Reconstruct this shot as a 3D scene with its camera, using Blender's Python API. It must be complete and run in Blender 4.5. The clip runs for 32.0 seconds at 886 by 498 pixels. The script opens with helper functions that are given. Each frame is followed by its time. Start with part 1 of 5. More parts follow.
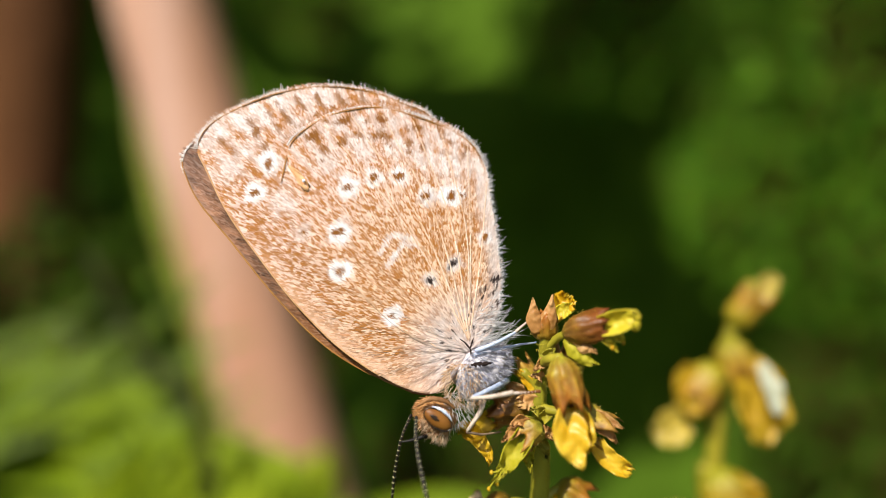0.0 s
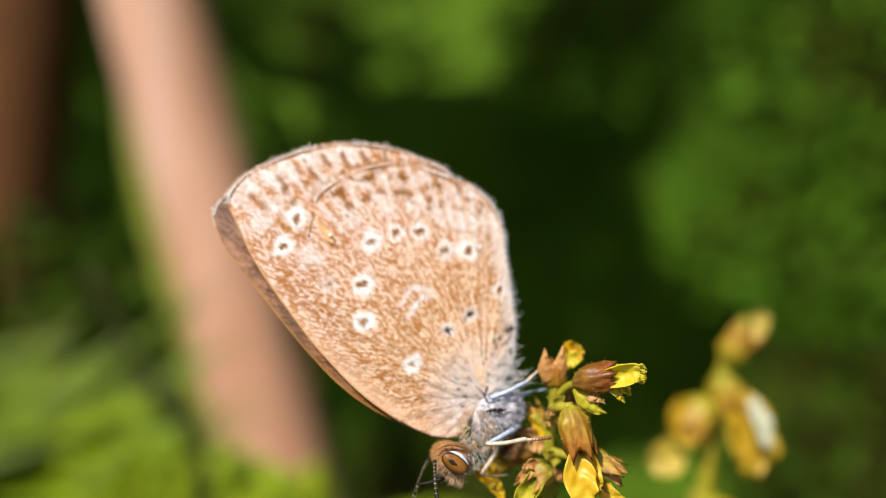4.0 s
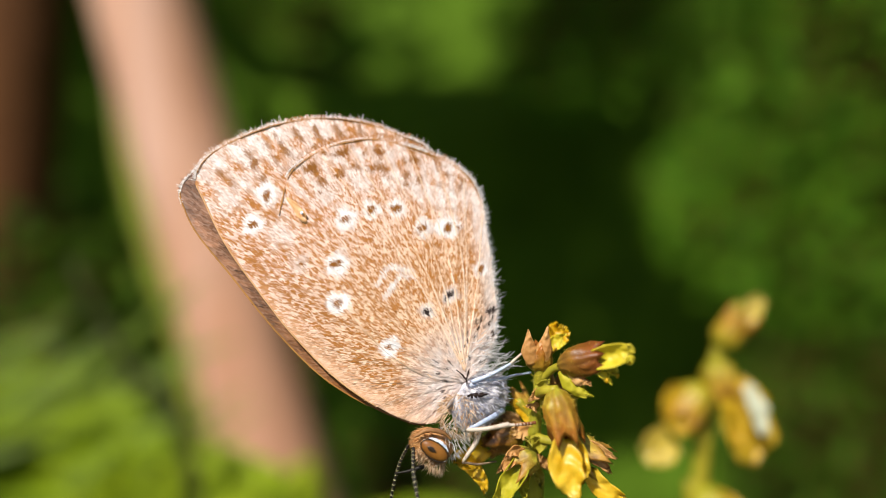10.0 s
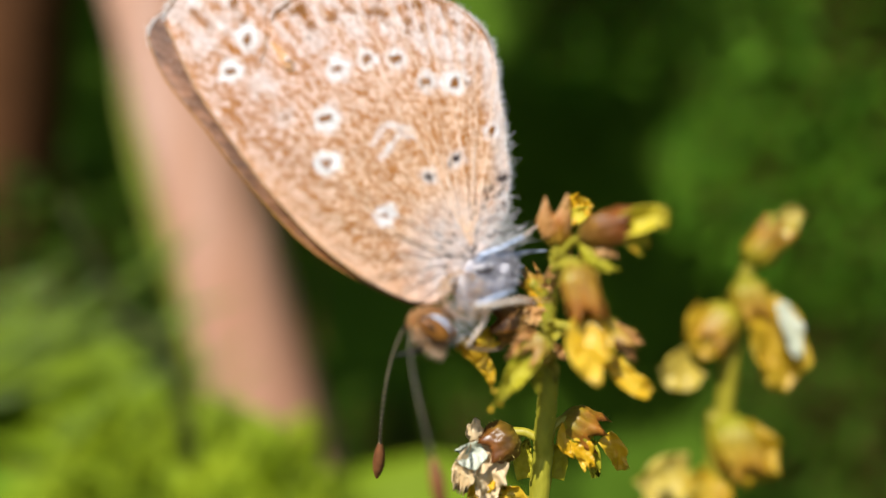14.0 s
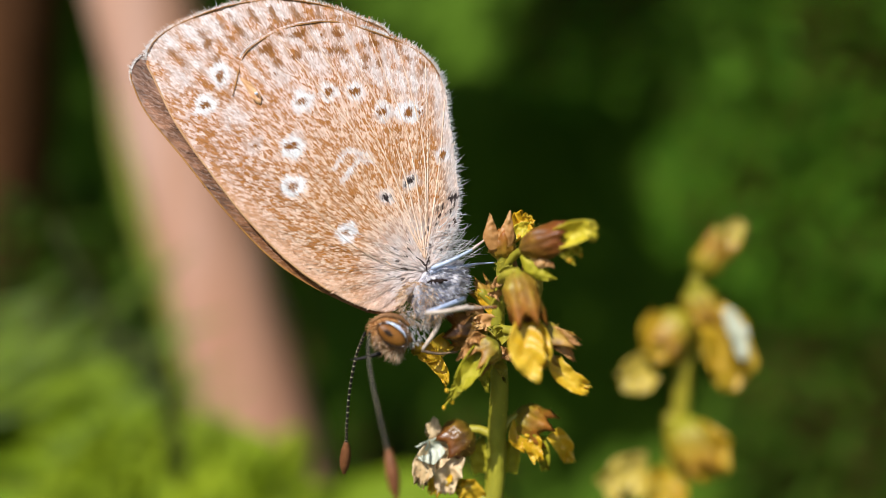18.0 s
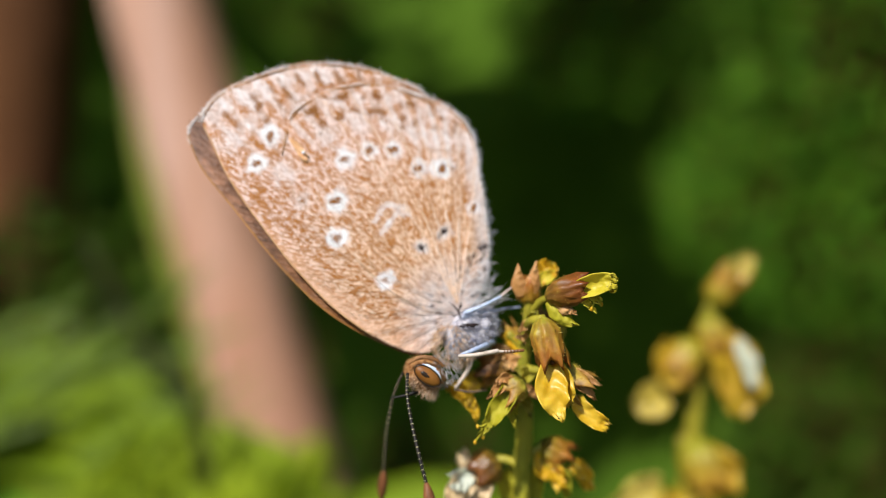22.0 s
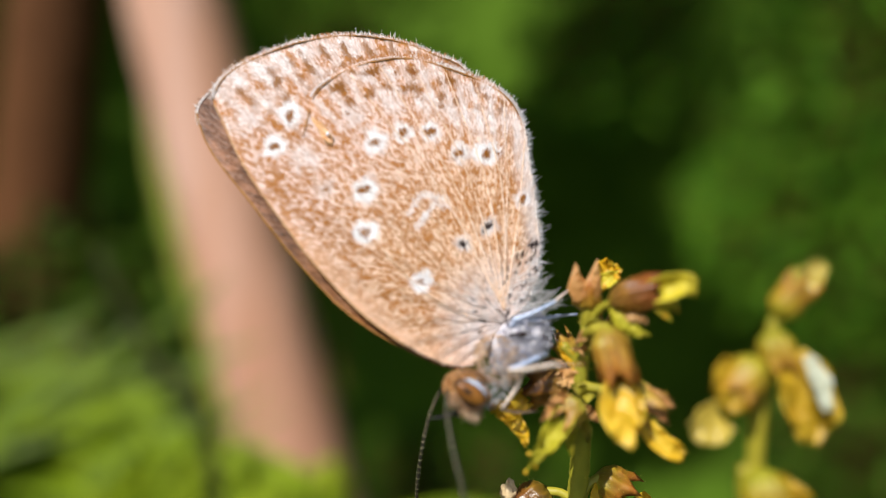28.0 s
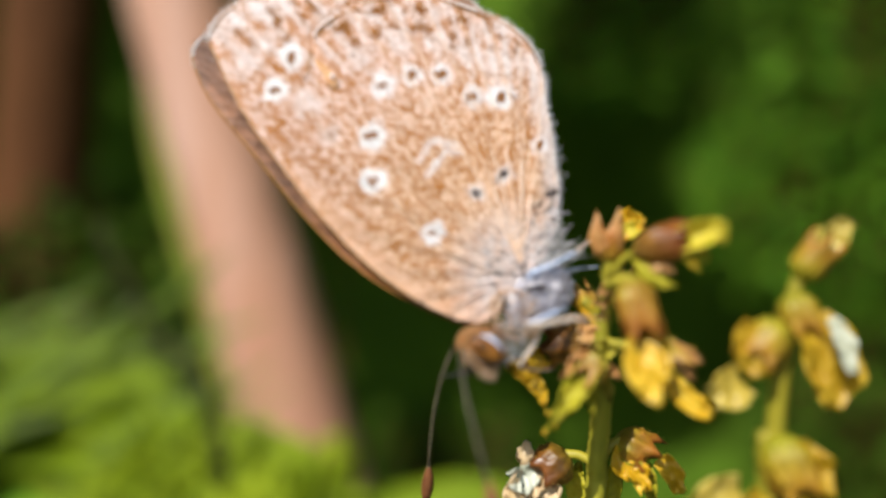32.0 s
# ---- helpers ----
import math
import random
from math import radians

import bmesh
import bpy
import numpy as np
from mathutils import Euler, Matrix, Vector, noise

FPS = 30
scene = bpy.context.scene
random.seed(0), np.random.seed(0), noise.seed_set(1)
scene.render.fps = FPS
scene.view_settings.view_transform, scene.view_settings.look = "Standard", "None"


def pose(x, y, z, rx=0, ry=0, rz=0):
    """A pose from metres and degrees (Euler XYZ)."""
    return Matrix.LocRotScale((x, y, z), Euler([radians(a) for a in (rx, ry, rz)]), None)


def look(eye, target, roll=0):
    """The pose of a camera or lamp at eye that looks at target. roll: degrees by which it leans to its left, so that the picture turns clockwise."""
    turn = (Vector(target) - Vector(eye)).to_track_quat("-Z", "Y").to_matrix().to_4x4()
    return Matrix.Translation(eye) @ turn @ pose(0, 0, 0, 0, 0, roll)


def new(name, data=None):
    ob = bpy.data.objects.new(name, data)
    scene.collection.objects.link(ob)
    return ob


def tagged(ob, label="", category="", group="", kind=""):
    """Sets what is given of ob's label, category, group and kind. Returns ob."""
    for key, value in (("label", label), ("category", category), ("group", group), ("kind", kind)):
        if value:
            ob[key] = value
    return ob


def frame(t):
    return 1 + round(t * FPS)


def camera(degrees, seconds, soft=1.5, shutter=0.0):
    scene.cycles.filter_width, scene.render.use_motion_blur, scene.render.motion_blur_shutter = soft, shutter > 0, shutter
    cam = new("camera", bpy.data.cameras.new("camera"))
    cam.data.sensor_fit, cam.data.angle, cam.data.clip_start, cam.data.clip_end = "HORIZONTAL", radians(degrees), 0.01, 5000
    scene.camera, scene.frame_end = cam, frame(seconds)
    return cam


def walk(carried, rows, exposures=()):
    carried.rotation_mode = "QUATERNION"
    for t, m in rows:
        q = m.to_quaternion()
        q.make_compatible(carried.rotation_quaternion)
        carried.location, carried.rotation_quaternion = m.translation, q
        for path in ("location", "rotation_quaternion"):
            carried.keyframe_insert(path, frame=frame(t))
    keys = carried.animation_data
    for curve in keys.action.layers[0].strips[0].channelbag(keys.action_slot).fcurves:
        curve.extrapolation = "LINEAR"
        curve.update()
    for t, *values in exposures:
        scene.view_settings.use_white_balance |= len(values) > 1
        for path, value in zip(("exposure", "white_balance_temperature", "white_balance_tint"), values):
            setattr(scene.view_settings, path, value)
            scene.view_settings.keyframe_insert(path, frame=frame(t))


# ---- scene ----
# All lengths below are millimetres round the butterfly; LIFT is its height over the ground.
LIFT = 350.0
cam = camera(62.4, 32.0, soft=0.8)
cam.data.dof.use_dof = True
cam.data.dof.focus_distance = 0.0285
cam.data.dof.aperture_fstop = 15.5
PATH = (
    (0, 0.36, -0.28, 1.14, 90.11, 0.31, 0.84),
    (0.5, 0.02, -0.92, 1.35, 89.71, 0.36, 1.03),
    (1, -0.35, -1.07, 1.65, 89.54, 0.05, 0.98),
    (1.5, -0.74, -1.35, 2.36, 89.52, -0.06, 1.03),
    (2, -1.87, -1.41, 3.13, 89.77, -0.16, 1.46),
    (2.5, -2.42, -0.76, 3.30, 89.80, -0.26, 1.27),
    (3, -1.78, -1.35, 3.39, 90.15, -0.28, 0.27),
    (3.5, -1.02, -2.11, 3.29, 90.26, -0.44, -0.23),
    (5.5, -1.05, -1.75, 3.14, 90.33, -0.05, -0.85),
    (6, -0.93, -0.92, 2.84, 90.08, -0.00, -0.80),
    (6.5, -0.88, -1.50, 3.10, 90.09, -0.05, -0.64),
    (7, -1.02, -0.97, 2.73, 90.06, -0.25, -0.74),
    (7.5, -0.68, -1.15, 2.95, 90.01, -0.23, -0.60),
    (8, -0.23, -0.94, 2.72, 89.96, -0.26, -1.06),
    (8.5, 0.02, -1.01, 2.79, 90.00, -0.15, -0.93),
    (9, 0.67, -1.13, 2.92, 89.71, -0.24, -0.72),
    (9.5, 0.46, -0.72, 2.86, 89.77, -0.05, -0.88),
    (10, -0.24, -0.64, 2.41, 90.11, 0.09, -0.61),
    (10.5, -0.39, -0.41, 2.09, 89.90, 0.04, -0.39),
    (11, -0.10, 0.39, 1.98, 89.24, -0.12, -0.18),
    (11.5, -0.08, 1.34, 1.54, 88.66, -0.19, -0.18),
    (12, -0.18, 1.92, -0.30, 88.58, -0.17, -0.23),
    (12.5, -0.03, 2.25, -0.61, 87.92, -0.17, -0.36),
    (13, 0.07, 1.88, -0.98, 87.72, -0.37, -0.63),
    (13.5, -0.10, 2.43, -1.80, 88.06, -0.67, -0.84),
    (14, -0.07, 3.03, -2.02, 88.80, -0.87, -0.03),
    (14.5, 0.85, 0.25, -0.79, 90.14, -1.23, 0.21),
    (15, 0.42, 0.33, -0.36, 90.43, -0.96, 0.31),
    (15.5, 0.91, 0.27, -0.43, 90.59, -0.89, -0.01),
    (17.5, 1.68, 0.11, -2.60, 89.78, -0.03, -0.62),
    (18, 1.35, 0.35, -2.13, 90.19, -0.01, -0.56),
    (18.5, 1.20, -0.27, -1.66, 90.40, -0.11, -0.27),
    (19, 1.43, -0.78, -1.10, 90.27, -0.14, -0.47),
    (19.5, 0.81, -1.51, -0.95, 90.61, -0.33, -0.42),
    (20, 1.20, -1.73, -0.54, 90.72, -0.24, -0.57),
    (20.5, 0.95, -2.16, -0.34, 90.55, -0.10, -0.36),
    (21, 1.23, -1.12, -1.03, 90.10, -0.19, -0.33),
    (21.5, 0.90, -1.15, -0.83, 90.19, -0.26, 0.05),
    (22, 0.50, -2.13, -0.23, 90.23, -0.12, 0.33),
    (22.5, 0.56, -0.04, -1.85, 89.93, -0.15, -0.00),
    (23, 0.32, -0.28, -1.59, 90.02, -0.30, 0.04),
    (23.5, 0.80, 0.28, -1.70, 90.04, -0.17, -0.36),
    (24, 1.27, 0.55, -1.67, 89.95, -0.08, -0.28),
    (24.5, 1.17, 0.60, -1.71, 89.97, -0.01, -0.07),
    (25, 1.39, 1.29, -1.92, 90.06, 0.04, -0.01),
    (25.5, 0.17, 1.01, -2.33, 90.76, 0.10, 0.73),
    (26, -0.98, 2.02, -2.17, 91.28, -0.07, 1.47),
    (26.5, -1.64, 1.92, -1.67, 91.62, -0.47, 1.87),
    (28.5, -0.40, 2.26, -1.04, 91.78, -0.38, 1.26),
    (29, -0.51, 2.95, -1.17, 91.64, -0.22, 0.99),
    (29.5, -0.17, 3.73, -1.50, 91.17, -0.03, 0.79),
    (30, 0.16, 3.54, -1.61, 90.90, -0.24, 0.49),
    (30.5, 0.78, 3.16, -1.62, 90.57, 0.07, 0.58),
    (31, 0.06, 3.12, -1.53, 90.49, 0.21, 1.07),
    (31.5, -0.43, 4.19, -2.28, 90.19, -0.01, 1.75),
    (32, -0.97, 3.58, -2.05, 90.22, -0.08, 1.72),
)
walk(cam, [(t, pose(x / 1000, y / 1000, (z + LIFT) / 1000, rx, ry, rz)) for t, x, y, z, rx, ry, rz in PATH],
     exposures=((0.0, 0.55, 6350, 7), (11.0, 0.55, 6350, 7), (14.0, 0.55, 6050, 7), (18.5, 0.38, 5900, 8), (25.0, 0.38, 5950, 8), (28.5, 0.48, 6000, 8), (32.0, 0.48, 6050, 8)))

# ---- light ----
SUN_EL, SUN_AZ = 44.0, 209.0      # azimuth from +y, clockwise seen from above: behind the camera, to its left
world = bpy.data.worlds.new("sky")
scene.world = world
world.use_nodes = True
wt = world.node_tree
sky = wt.nodes.new("ShaderNodeTexSky")
sky.sky_type, sky.sun_disc = "NISHITA", False
sky.sun_elevation, sky.sun_rotation = radians(SUN_EL), radians(SUN_AZ)
wt.links.new(sky.outputs[0], wt.nodes["Background"].inputs[0])
wt.nodes["Background"].inputs[1].default_value = 0.086
sun = new("sun", bpy.data.lights.new("sun", "SUN"))
sun.data.energy, sun.data.angle, sun.data.color = 4.6, radians(0.5), (1.0, 0.92, 0.82)
to_sun = Vector((math.sin(radians(SUN_AZ)) * math.cos(radians(SUN_EL)), math.cos(radians(SUN_AZ)) * math.cos(radians(SUN_EL)), math.sin(radians(SUN_EL))))
sun.matrix_basis = look(to_sun, (0, 0, 0))

# ---- materials ----


def material(name, colors, grain=0.4, spots=None, rough=0.6, bump=0.2, translucent=0.0, attribute="", sheen=0.0, stretch=(1, 1, 1), spec=0.5, island=0.0, coat=0.0):
    """colors: two or three shades mixed by noise of two sizes; grain: the fine noise's size in mm; attribute: a colour
    layer of the mesh that tints them; island: how much pieces differ."""
    m = bpy.data.materials.new(name)
    m.use_nodes = True
    t = m.node_tree
    N, L = t.nodes, t.links
    p = N["Principled BSDF"]
    p.inputs["Roughness"].default_value = rough
    p.inputs["Specular IOR Level"].default_value = spec
    p.inputs["Coat Weight"].default_value = coat
    p.inputs["Sheen Weight"].default_value = sheen
    co, mp = N.new("ShaderNodeTexCoord"), N.new("ShaderNodeMapping")
    mp.inputs["Scale"].default_value = stretch
    L.new(co.outputs["Object"], mp.inputs[0])
    noises = []
    for size, detail in ((grain * 6, 3), (grain, 4)):
        n = N.new("ShaderNodeTexNoise")
        n.inputs["Scale"].default_value = 1000 / size / 2
        n.inputs["Detail"].default_value = detail
        L.new(mp.outputs[0], n.inputs["Vector"])
        noises.append(n)
    add = N.new("ShaderNodeMath")
    add.operation = "ADD"
    L.new(noises[0].outputs[0], add.inputs[0])
    L.new(noises[1].outputs[0], add.inputs[1])
    half = N.new("ShaderNodeMath")
    half.operation = "MULTIPLY"
    half.inputs[1].default_value = 0.5
    L.new(add.outputs[0], half.inputs[0])
    value = half.outputs[0]
    if island:
        g, mix = N.new("ShaderNodeNewGeometry"), N.new("ShaderNodeMix")
        mix.inputs[0].default_value = island
        L.new(value, mix.inputs[2])
        L.new(g.outputs["Random Per Island"], mix.inputs[3])
        value = mix.outputs[0]
    ramp = N.new("ShaderNodeValToRGB")
    e = ramp.color_ramp.elements
    lo, hi = (0.3, 0.7) if not island else (0.15, 0.85)
    e[0].position, e[1].position = lo, hi
    e[0].color, e[1].color = (*colors[0], 1), (*colors[-1], 1)
    if len(colors) == 3:
        mid = e.new((lo + hi) / 2)
        mid.color = (*colors[1], 1)
    L.new(value, ramp.inputs[0])
    out = ramp.outputs[0]
    if attribute:
        a, mul = N.new("ShaderNodeAttribute"), N.new("ShaderNodeMix")
        a.attribute_name = attribute
        mul.data_type, mul.blend_type = "RGBA", "MULTIPLY"
        mul.inputs[0].default_value = 1
        L.new(out, mul.inputs[6])
        L.new(a.outputs["Color"], mul.inputs[7])
        out = mul.outputs[2]
    L.new(out, p.inputs["Base Color"])
    if bump:
        b = N.new("ShaderNodeBump")
        b.inputs["Strength"].default_value = bump
        b.inputs["Distance"].default_value = grain / 1000 * 0.5
        L.new(noises[1].outputs[0], b.inputs["Height"])
        L.new(b.outputs[0], p.inputs["Normal"])
    if translucent:
        tr, mx = N.new("ShaderNodeBsdfTranslucent"), N.new("ShaderNodeMixShader")
        mx.inputs[0].default_value = translucent
        L.new(out, tr.inputs["Color"])
        L.new(p.outputs[0], mx.inputs[1])
        L.new(tr.outputs[0], mx.inputs[2])
        L.new(mx.outputs[0], N["Material Output"].inputs["Surface"])
    return m


M_SCALE = material("wing_scales", [(0.84, 0.78, 0.72), (1, 1, 1)], 0.08, rough=0.6, bump=0.25, attribute="pigment", translucent=0.12, sheen=0.04, island=0.4, spec=0.25)
M_DARKSCALE = material("dark_wing_scales", [(0.70, 0.62, 0.55), (1, 1, 1)], 0.08, rough=0.75, bump=0.25, attribute="pigment", island=0.5, spec=0.1)
M_MEMBRANE = material("wing_membrane", [(0.86, 0.82, 0.78), (1, 1, 1)], 0.10, rough=0.6, bump=0.3, attribute="pigment", translucent=0.12)
M_VEIN = material("wing_vein", [(0.56, 0.32, 0.16), (0.88, 0.70, 0.58)], 0.22, rough=0.5)
M_MARGIN = material("brown_margin", [(0.24, 0.095, 0.010), (0.44, 0.20, 0.035)], 0.12, rough=0.6, bump=0.4)
M_HAIR = material("pale_hair", [(0.66, 0.63, 0.63), (0.93, 0.90, 0.89)], 0.3, rough=0.8, bump=0, translucent=0.4, island=0.6, spec=0.15)
M_FUR = material("grey_fur", [(0.30, 0.31, 0.43), (0.58, 0.56, 0.63), (0.82, 0.79, 0.82)], 0.4, rough=0.85, bump=0, translucent=0.35, island=0.7, spec=0.1)
M_CREAM_HAIR = material("cream_hair", [(0.50, 0.28, 0.12), (0.92, 0.72, 0.52)], 0.3, rough=0.8, bump=0, translucent=0.3, island=0.7, spec=0.15)
M_TANRIM = material("tan_rim", [(0.46, 0.22, 0.07), (0.68, 0.40, 0.20)], 0.1, rough=0.6)
M_FRINGE = material("fringe_scales", [(0.74, 0.64, 0.58), (0.96, 0.94, 0.95)], 0.3, rough=0.8, bump=0, translucent=0.35, island=0.7, spec=0.15)
M_TAN_HAIR = material("tan_hair", [(0.36, 0.14, 0.035), (0.76, 0.44, 0.19)], 0.3, spec=0.2, rough=0.7, bump=0, translucent=0.2, island=0.7)
M_BODY = material("body_scales", [(0.34, 0.31, 0.34), (0.55, 0.51, 0.53), (0.72, 0.68, 0.68)], 0.10, rough=0.6, bump=0.6)
M_HEAD = material("head_scales", [(0.26, 0.11, 0.03), (0.52, 0.28, 0.10)], 0.10, rough=0.6, bump=0.6)
M_HEADDARK = material("dark_head_scales", [(0.10, 0.035, 0.008), (0.34, 0.16, 0.05)], 0.08, rough=0.6, bump=0.6)
M_CLEFTSHADE = material("cleft_shade", [(0.012, 0.008, 0.008), (0.05, 0.035, 0.03)], 0.08, rough=0.95, bump=0.5, spec=0.0)
M_EYE = material("compound_eye", [(0.075, 0.024, 0.004), (0.17, 0.062, 0.010), (0.30, 0.125, 0.02)], 0.45, rough=0.45, bump=0.2, spec=0.3)
M_PUPIL = material("eye_dark_spot", [(0.012, 0.007, 0.004), (0.03, 0.016, 0.008)], 0.05, rough=0.3)
M_WHITE = material("white_scales_and_glint", [(0.50, 0.58, 0.78), (0.82, 0.84, 0.90)], 0.05, rough=0.5)
M_BLACK = material("dark_chitin", [(0.006, 0.005, 0.004), (0.020, 0.014, 0.010)], 0.06, rough=0.5, spec=0.2)
M_CLUB = material("club_chitin", [(0.05, 0.018, 0.008), (0.26, 0.10, 0.035)], 0.18, rough=0.5, spec=0.2)
M_ANTRING = material("antenna_ring", [(0.52, 0.42, 0.13), (0.82, 0.75, 0.48)], 0.05, rough=0.45)
M_LEG = material("leg_scales", [(0.34, 0.25, 0.18), (0.66, 0.55, 0.46)], 0.07, rough=0.5, bump=0.4)
M_LEGBLUE = material("grey_leg_scales", [(0.22, 0.28, 0.42), (0.58, 0.63, 0.76)], 0.07, rough=0.5, bump=0.4)
M_LEGDARK = material("tarsus_scales", [(0.05, 0.03, 0.02), (0.30, 0.20, 0.12)], 0.09, rough=0.5)
M_CALYX = material("calyx", [(0.34, 0.21, 0.020), (0.40, 0.17, 0.028), (0.55, 0.35, 0.06)], 0.22, rough=0.45, bump=0.6, translucent=0.28, attribute="pigment")
M_BUD = material("bud_calyx", [(0.13, 0.044, 0.009), (0.22, 0.080, 0.017), (0.36, 0.18, 0.04)], 0.22, rough=0.42, bump=0.6, translucent=0.1, attribute="pigment")
# White petal; its white also paints the gloss highlight on the second spike.
M_WHITEPETAL_GLOSS = material("white_petal_and_highlight", [(0.52, 0.52, 0.34), (0.74, 0.75, 0.64)], 0.35, rough=0.35, bump=0.25, translucent=0.3)
M_CALYXDARK = material("dry_calyx", [(0.14, 0.075, 0.014), (0.36, 0.23, 0.035), (0.60, 0.46, 0.09)], 0.16, rough=0.55, bump=0.6, translucent=0.1, attribute="pigment")
M_SEPAL = material("dry_sepal", [(0.38, 0.16, 0.035), (0.54, 0.26, 0.075), (0.66, 0.40, 0.15)], 0.2, rough=0.5, bump=0.4, translucent=0.28)
M_PETAL = material("yellow_petal", [(0.62, 0.30, 0.004), (0.70, 0.42, 0.007), (0.80, 0.57, 0.05)], 0.35, rough=0.4, bump=0.25, translucent=0.35)
M_OCHRE = material("ochre_petal", [(0.38, 0.21, 0.004), (0.48, 0.30, 0.009), (0.58, 0.41, 0.04)], 0.5, rough=0.45, bump=0.25, translucent=0.3)
M_CREAMPETAL = material("cream_petal", [(0.60, 0.40, 0.16), (0.82, 0.64, 0.40)], 0.35, rough=0.45, bump=0.25, translucent=0.3)
M_LEMON = material("lemon_petal", [(0.50, 0.40, 0.012), (0.68, 0.56, 0.03), (0.80, 0.68, 0.12)], 0.3, rough=0.5, bump=0.3, translucent=0.35)
M_PALEPETAL = material("faded_petal", [(0.42, 0.29, 0.022), (0.56, 0.42, 0.06), (0.68, 0.54, 0.17)], 0.35, rough=0.4, bump=0.25, translucent=0.3)
M_GREENPETAL = material("greenish_petal", [(0.20, 0.19, 0.008), (0.42, 0.37, 0.015), (0.60, 0.50, 0.05)], 0.22, spec=0.25, rough=0.6, bump=0.4, translucent=0.3)
M_STEM = material("flower_stem", [(0.23, 0.20, 0.010), (0.42, 0.35, 0.024)], 0.22, rough=0.5, bump=0.4, translucent=0.1, stretch=(1, 1, 0.35))
M_OLDSTEM = material("ribbed_stem", [(0.18, 0.175, 0.008), (0.30, 0.27, 0.014), (0.48, 0.42, 0.035)], 0.30, rough=0.6, bump=0.7, translucent=0.05, stretch=(1, 1, 0.25))
M_OCHRECALYX = material("ochre_calyx", [(0.30, 0.18, 0.010), (0.40, 0.25, 0.018), (0.50, 0.34, 0.04)], 0.5, rough=0.55, bump=0.3, translucent=0.2, attribute="pigment")
M_POD = material("glossy_pod", [(0.07, 0.028, 0.007), (0.20, 0.085, 0.018), (0.42, 0.25, 0.06)], 0.30, rough=0.35, bump=0.7, translucent=0.08, attribute="pigment")
M_CANE = material("dry_cane", [(0.34, 0.150, 0.080), (0.45, 0.235, 0.145), (0.56, 0.370, 0.300)], 6.0, rough=0.8, spec=0.2, bump=0.3, stretch=(1, 1, 0.15))
M_DARKCANE = material("brown_cane", [(0.055, 0.022, 0.008), (0.12, 0.050, 0.018)], 2.0, rough=0.9, bump=0.3, spec=0.1, stretch=(1, 1, 0.15))
M_STALK = material("dark_stalk", [(0.022, 0.026, 0.006), (0.05, 0.05, 0.014)], 2.0, rough=0.8, spec=0.1)
M_GRASS = material("grass_blade", [(0.085, 0.145, 0.003), (0.17, 0.235, 0.005)], 3.0, rough=0.5, bump=0.2, translucent=0.35, island=0.5, stretch=(1, 1, 0.2))
M_REED = material("reed_leaf", [(0.20, 0.25, 0.012), (0.34, 0.36, 0.03)], 5.0, rough=0.55, bump=0.2, translucent=0.3, stretch=(1, 1, 0.2))
M_MEADOW = material("meadow_leaf", [(0.12, 0.185, 0.003), (0.20, 0.27, 0.005)], 9.0, rough=0.65, bump=0.1, translucent=0.3, spec=0.15)
M_LEAF = material("shrub_leaf", [(0.022, 0.050, 0.002), (0.045, 0.090, 0.003), (0.080, 0.140, 0.004)], 6.0, rough=0.65, bump=0.3, translucent=0.25, island=0.5, spec=0.15)
M_LIME = material("lime_leaf", [(0.13, 0.19, 0.002), (0.21, 0.28, 0.004), (0.31, 0.37, 0.007)], 4.0, rough=0.6, bump=0.3, translucent=0.3, island=0.5, spec=0.2)
# Brighter copy of shrub leaf, sunlight put into its colour; also one herb leaf.
M_LITLEAF = material("lit_leaf", [(0.042, 0.120, 0.005), (0.090, 0.210, 0.008), (0.170, 0.325, 0.011)], 6.0, rough=0.65, bump=0.3, translucent=0.3, island=0.5, spec=0.15)
M_THICKET = material("thicket", [(0.040, 0.072, 0.006), (0.080, 0.148, 0.009)], 14.0, rough=0.9, bump=0.8, spec=0.05)
M_GROUND = material("soil", [(0.03, 0.03, 0.012), (0.05, 0.07, 0.015), (0.07, 0.05, 0.03)], 20.0, rough=0.95, bump=0.8)

# ---- geometry helpers ----
rng = np.random.default_rng(7)
BASE = {}


class Geo:
    """Vertices in mm, faces, and a colour for each vertex where wanted."""

    def __init__(self):
        self.v, self.f, self.c, self.n = [], [], [], 0

    def add(self, verts, faces, color=None):
        verts = np.asarray(verts, float).reshape(-1, 3)
        self.v.append(verts)
        self.f.extend([tuple(i + self.n for i in f) for f in faces])
        if color is not None:
            self.c.append(np.broadcast_to(np.asarray(color, float), (len(verts), 3)))
        self.n += len(verts)
        return self


def thing(name, base, label, category, group="", kind=""):
    ob = new(name)
    ob.empty_display_size = 0.002
    ob.location = (base[0] / 1000, base[1] / 1000, (base[2] + LIFT) / 1000)
    BASE[ob.name] = np.array(base, float)
    return tagged(ob, label, category, group, kind)


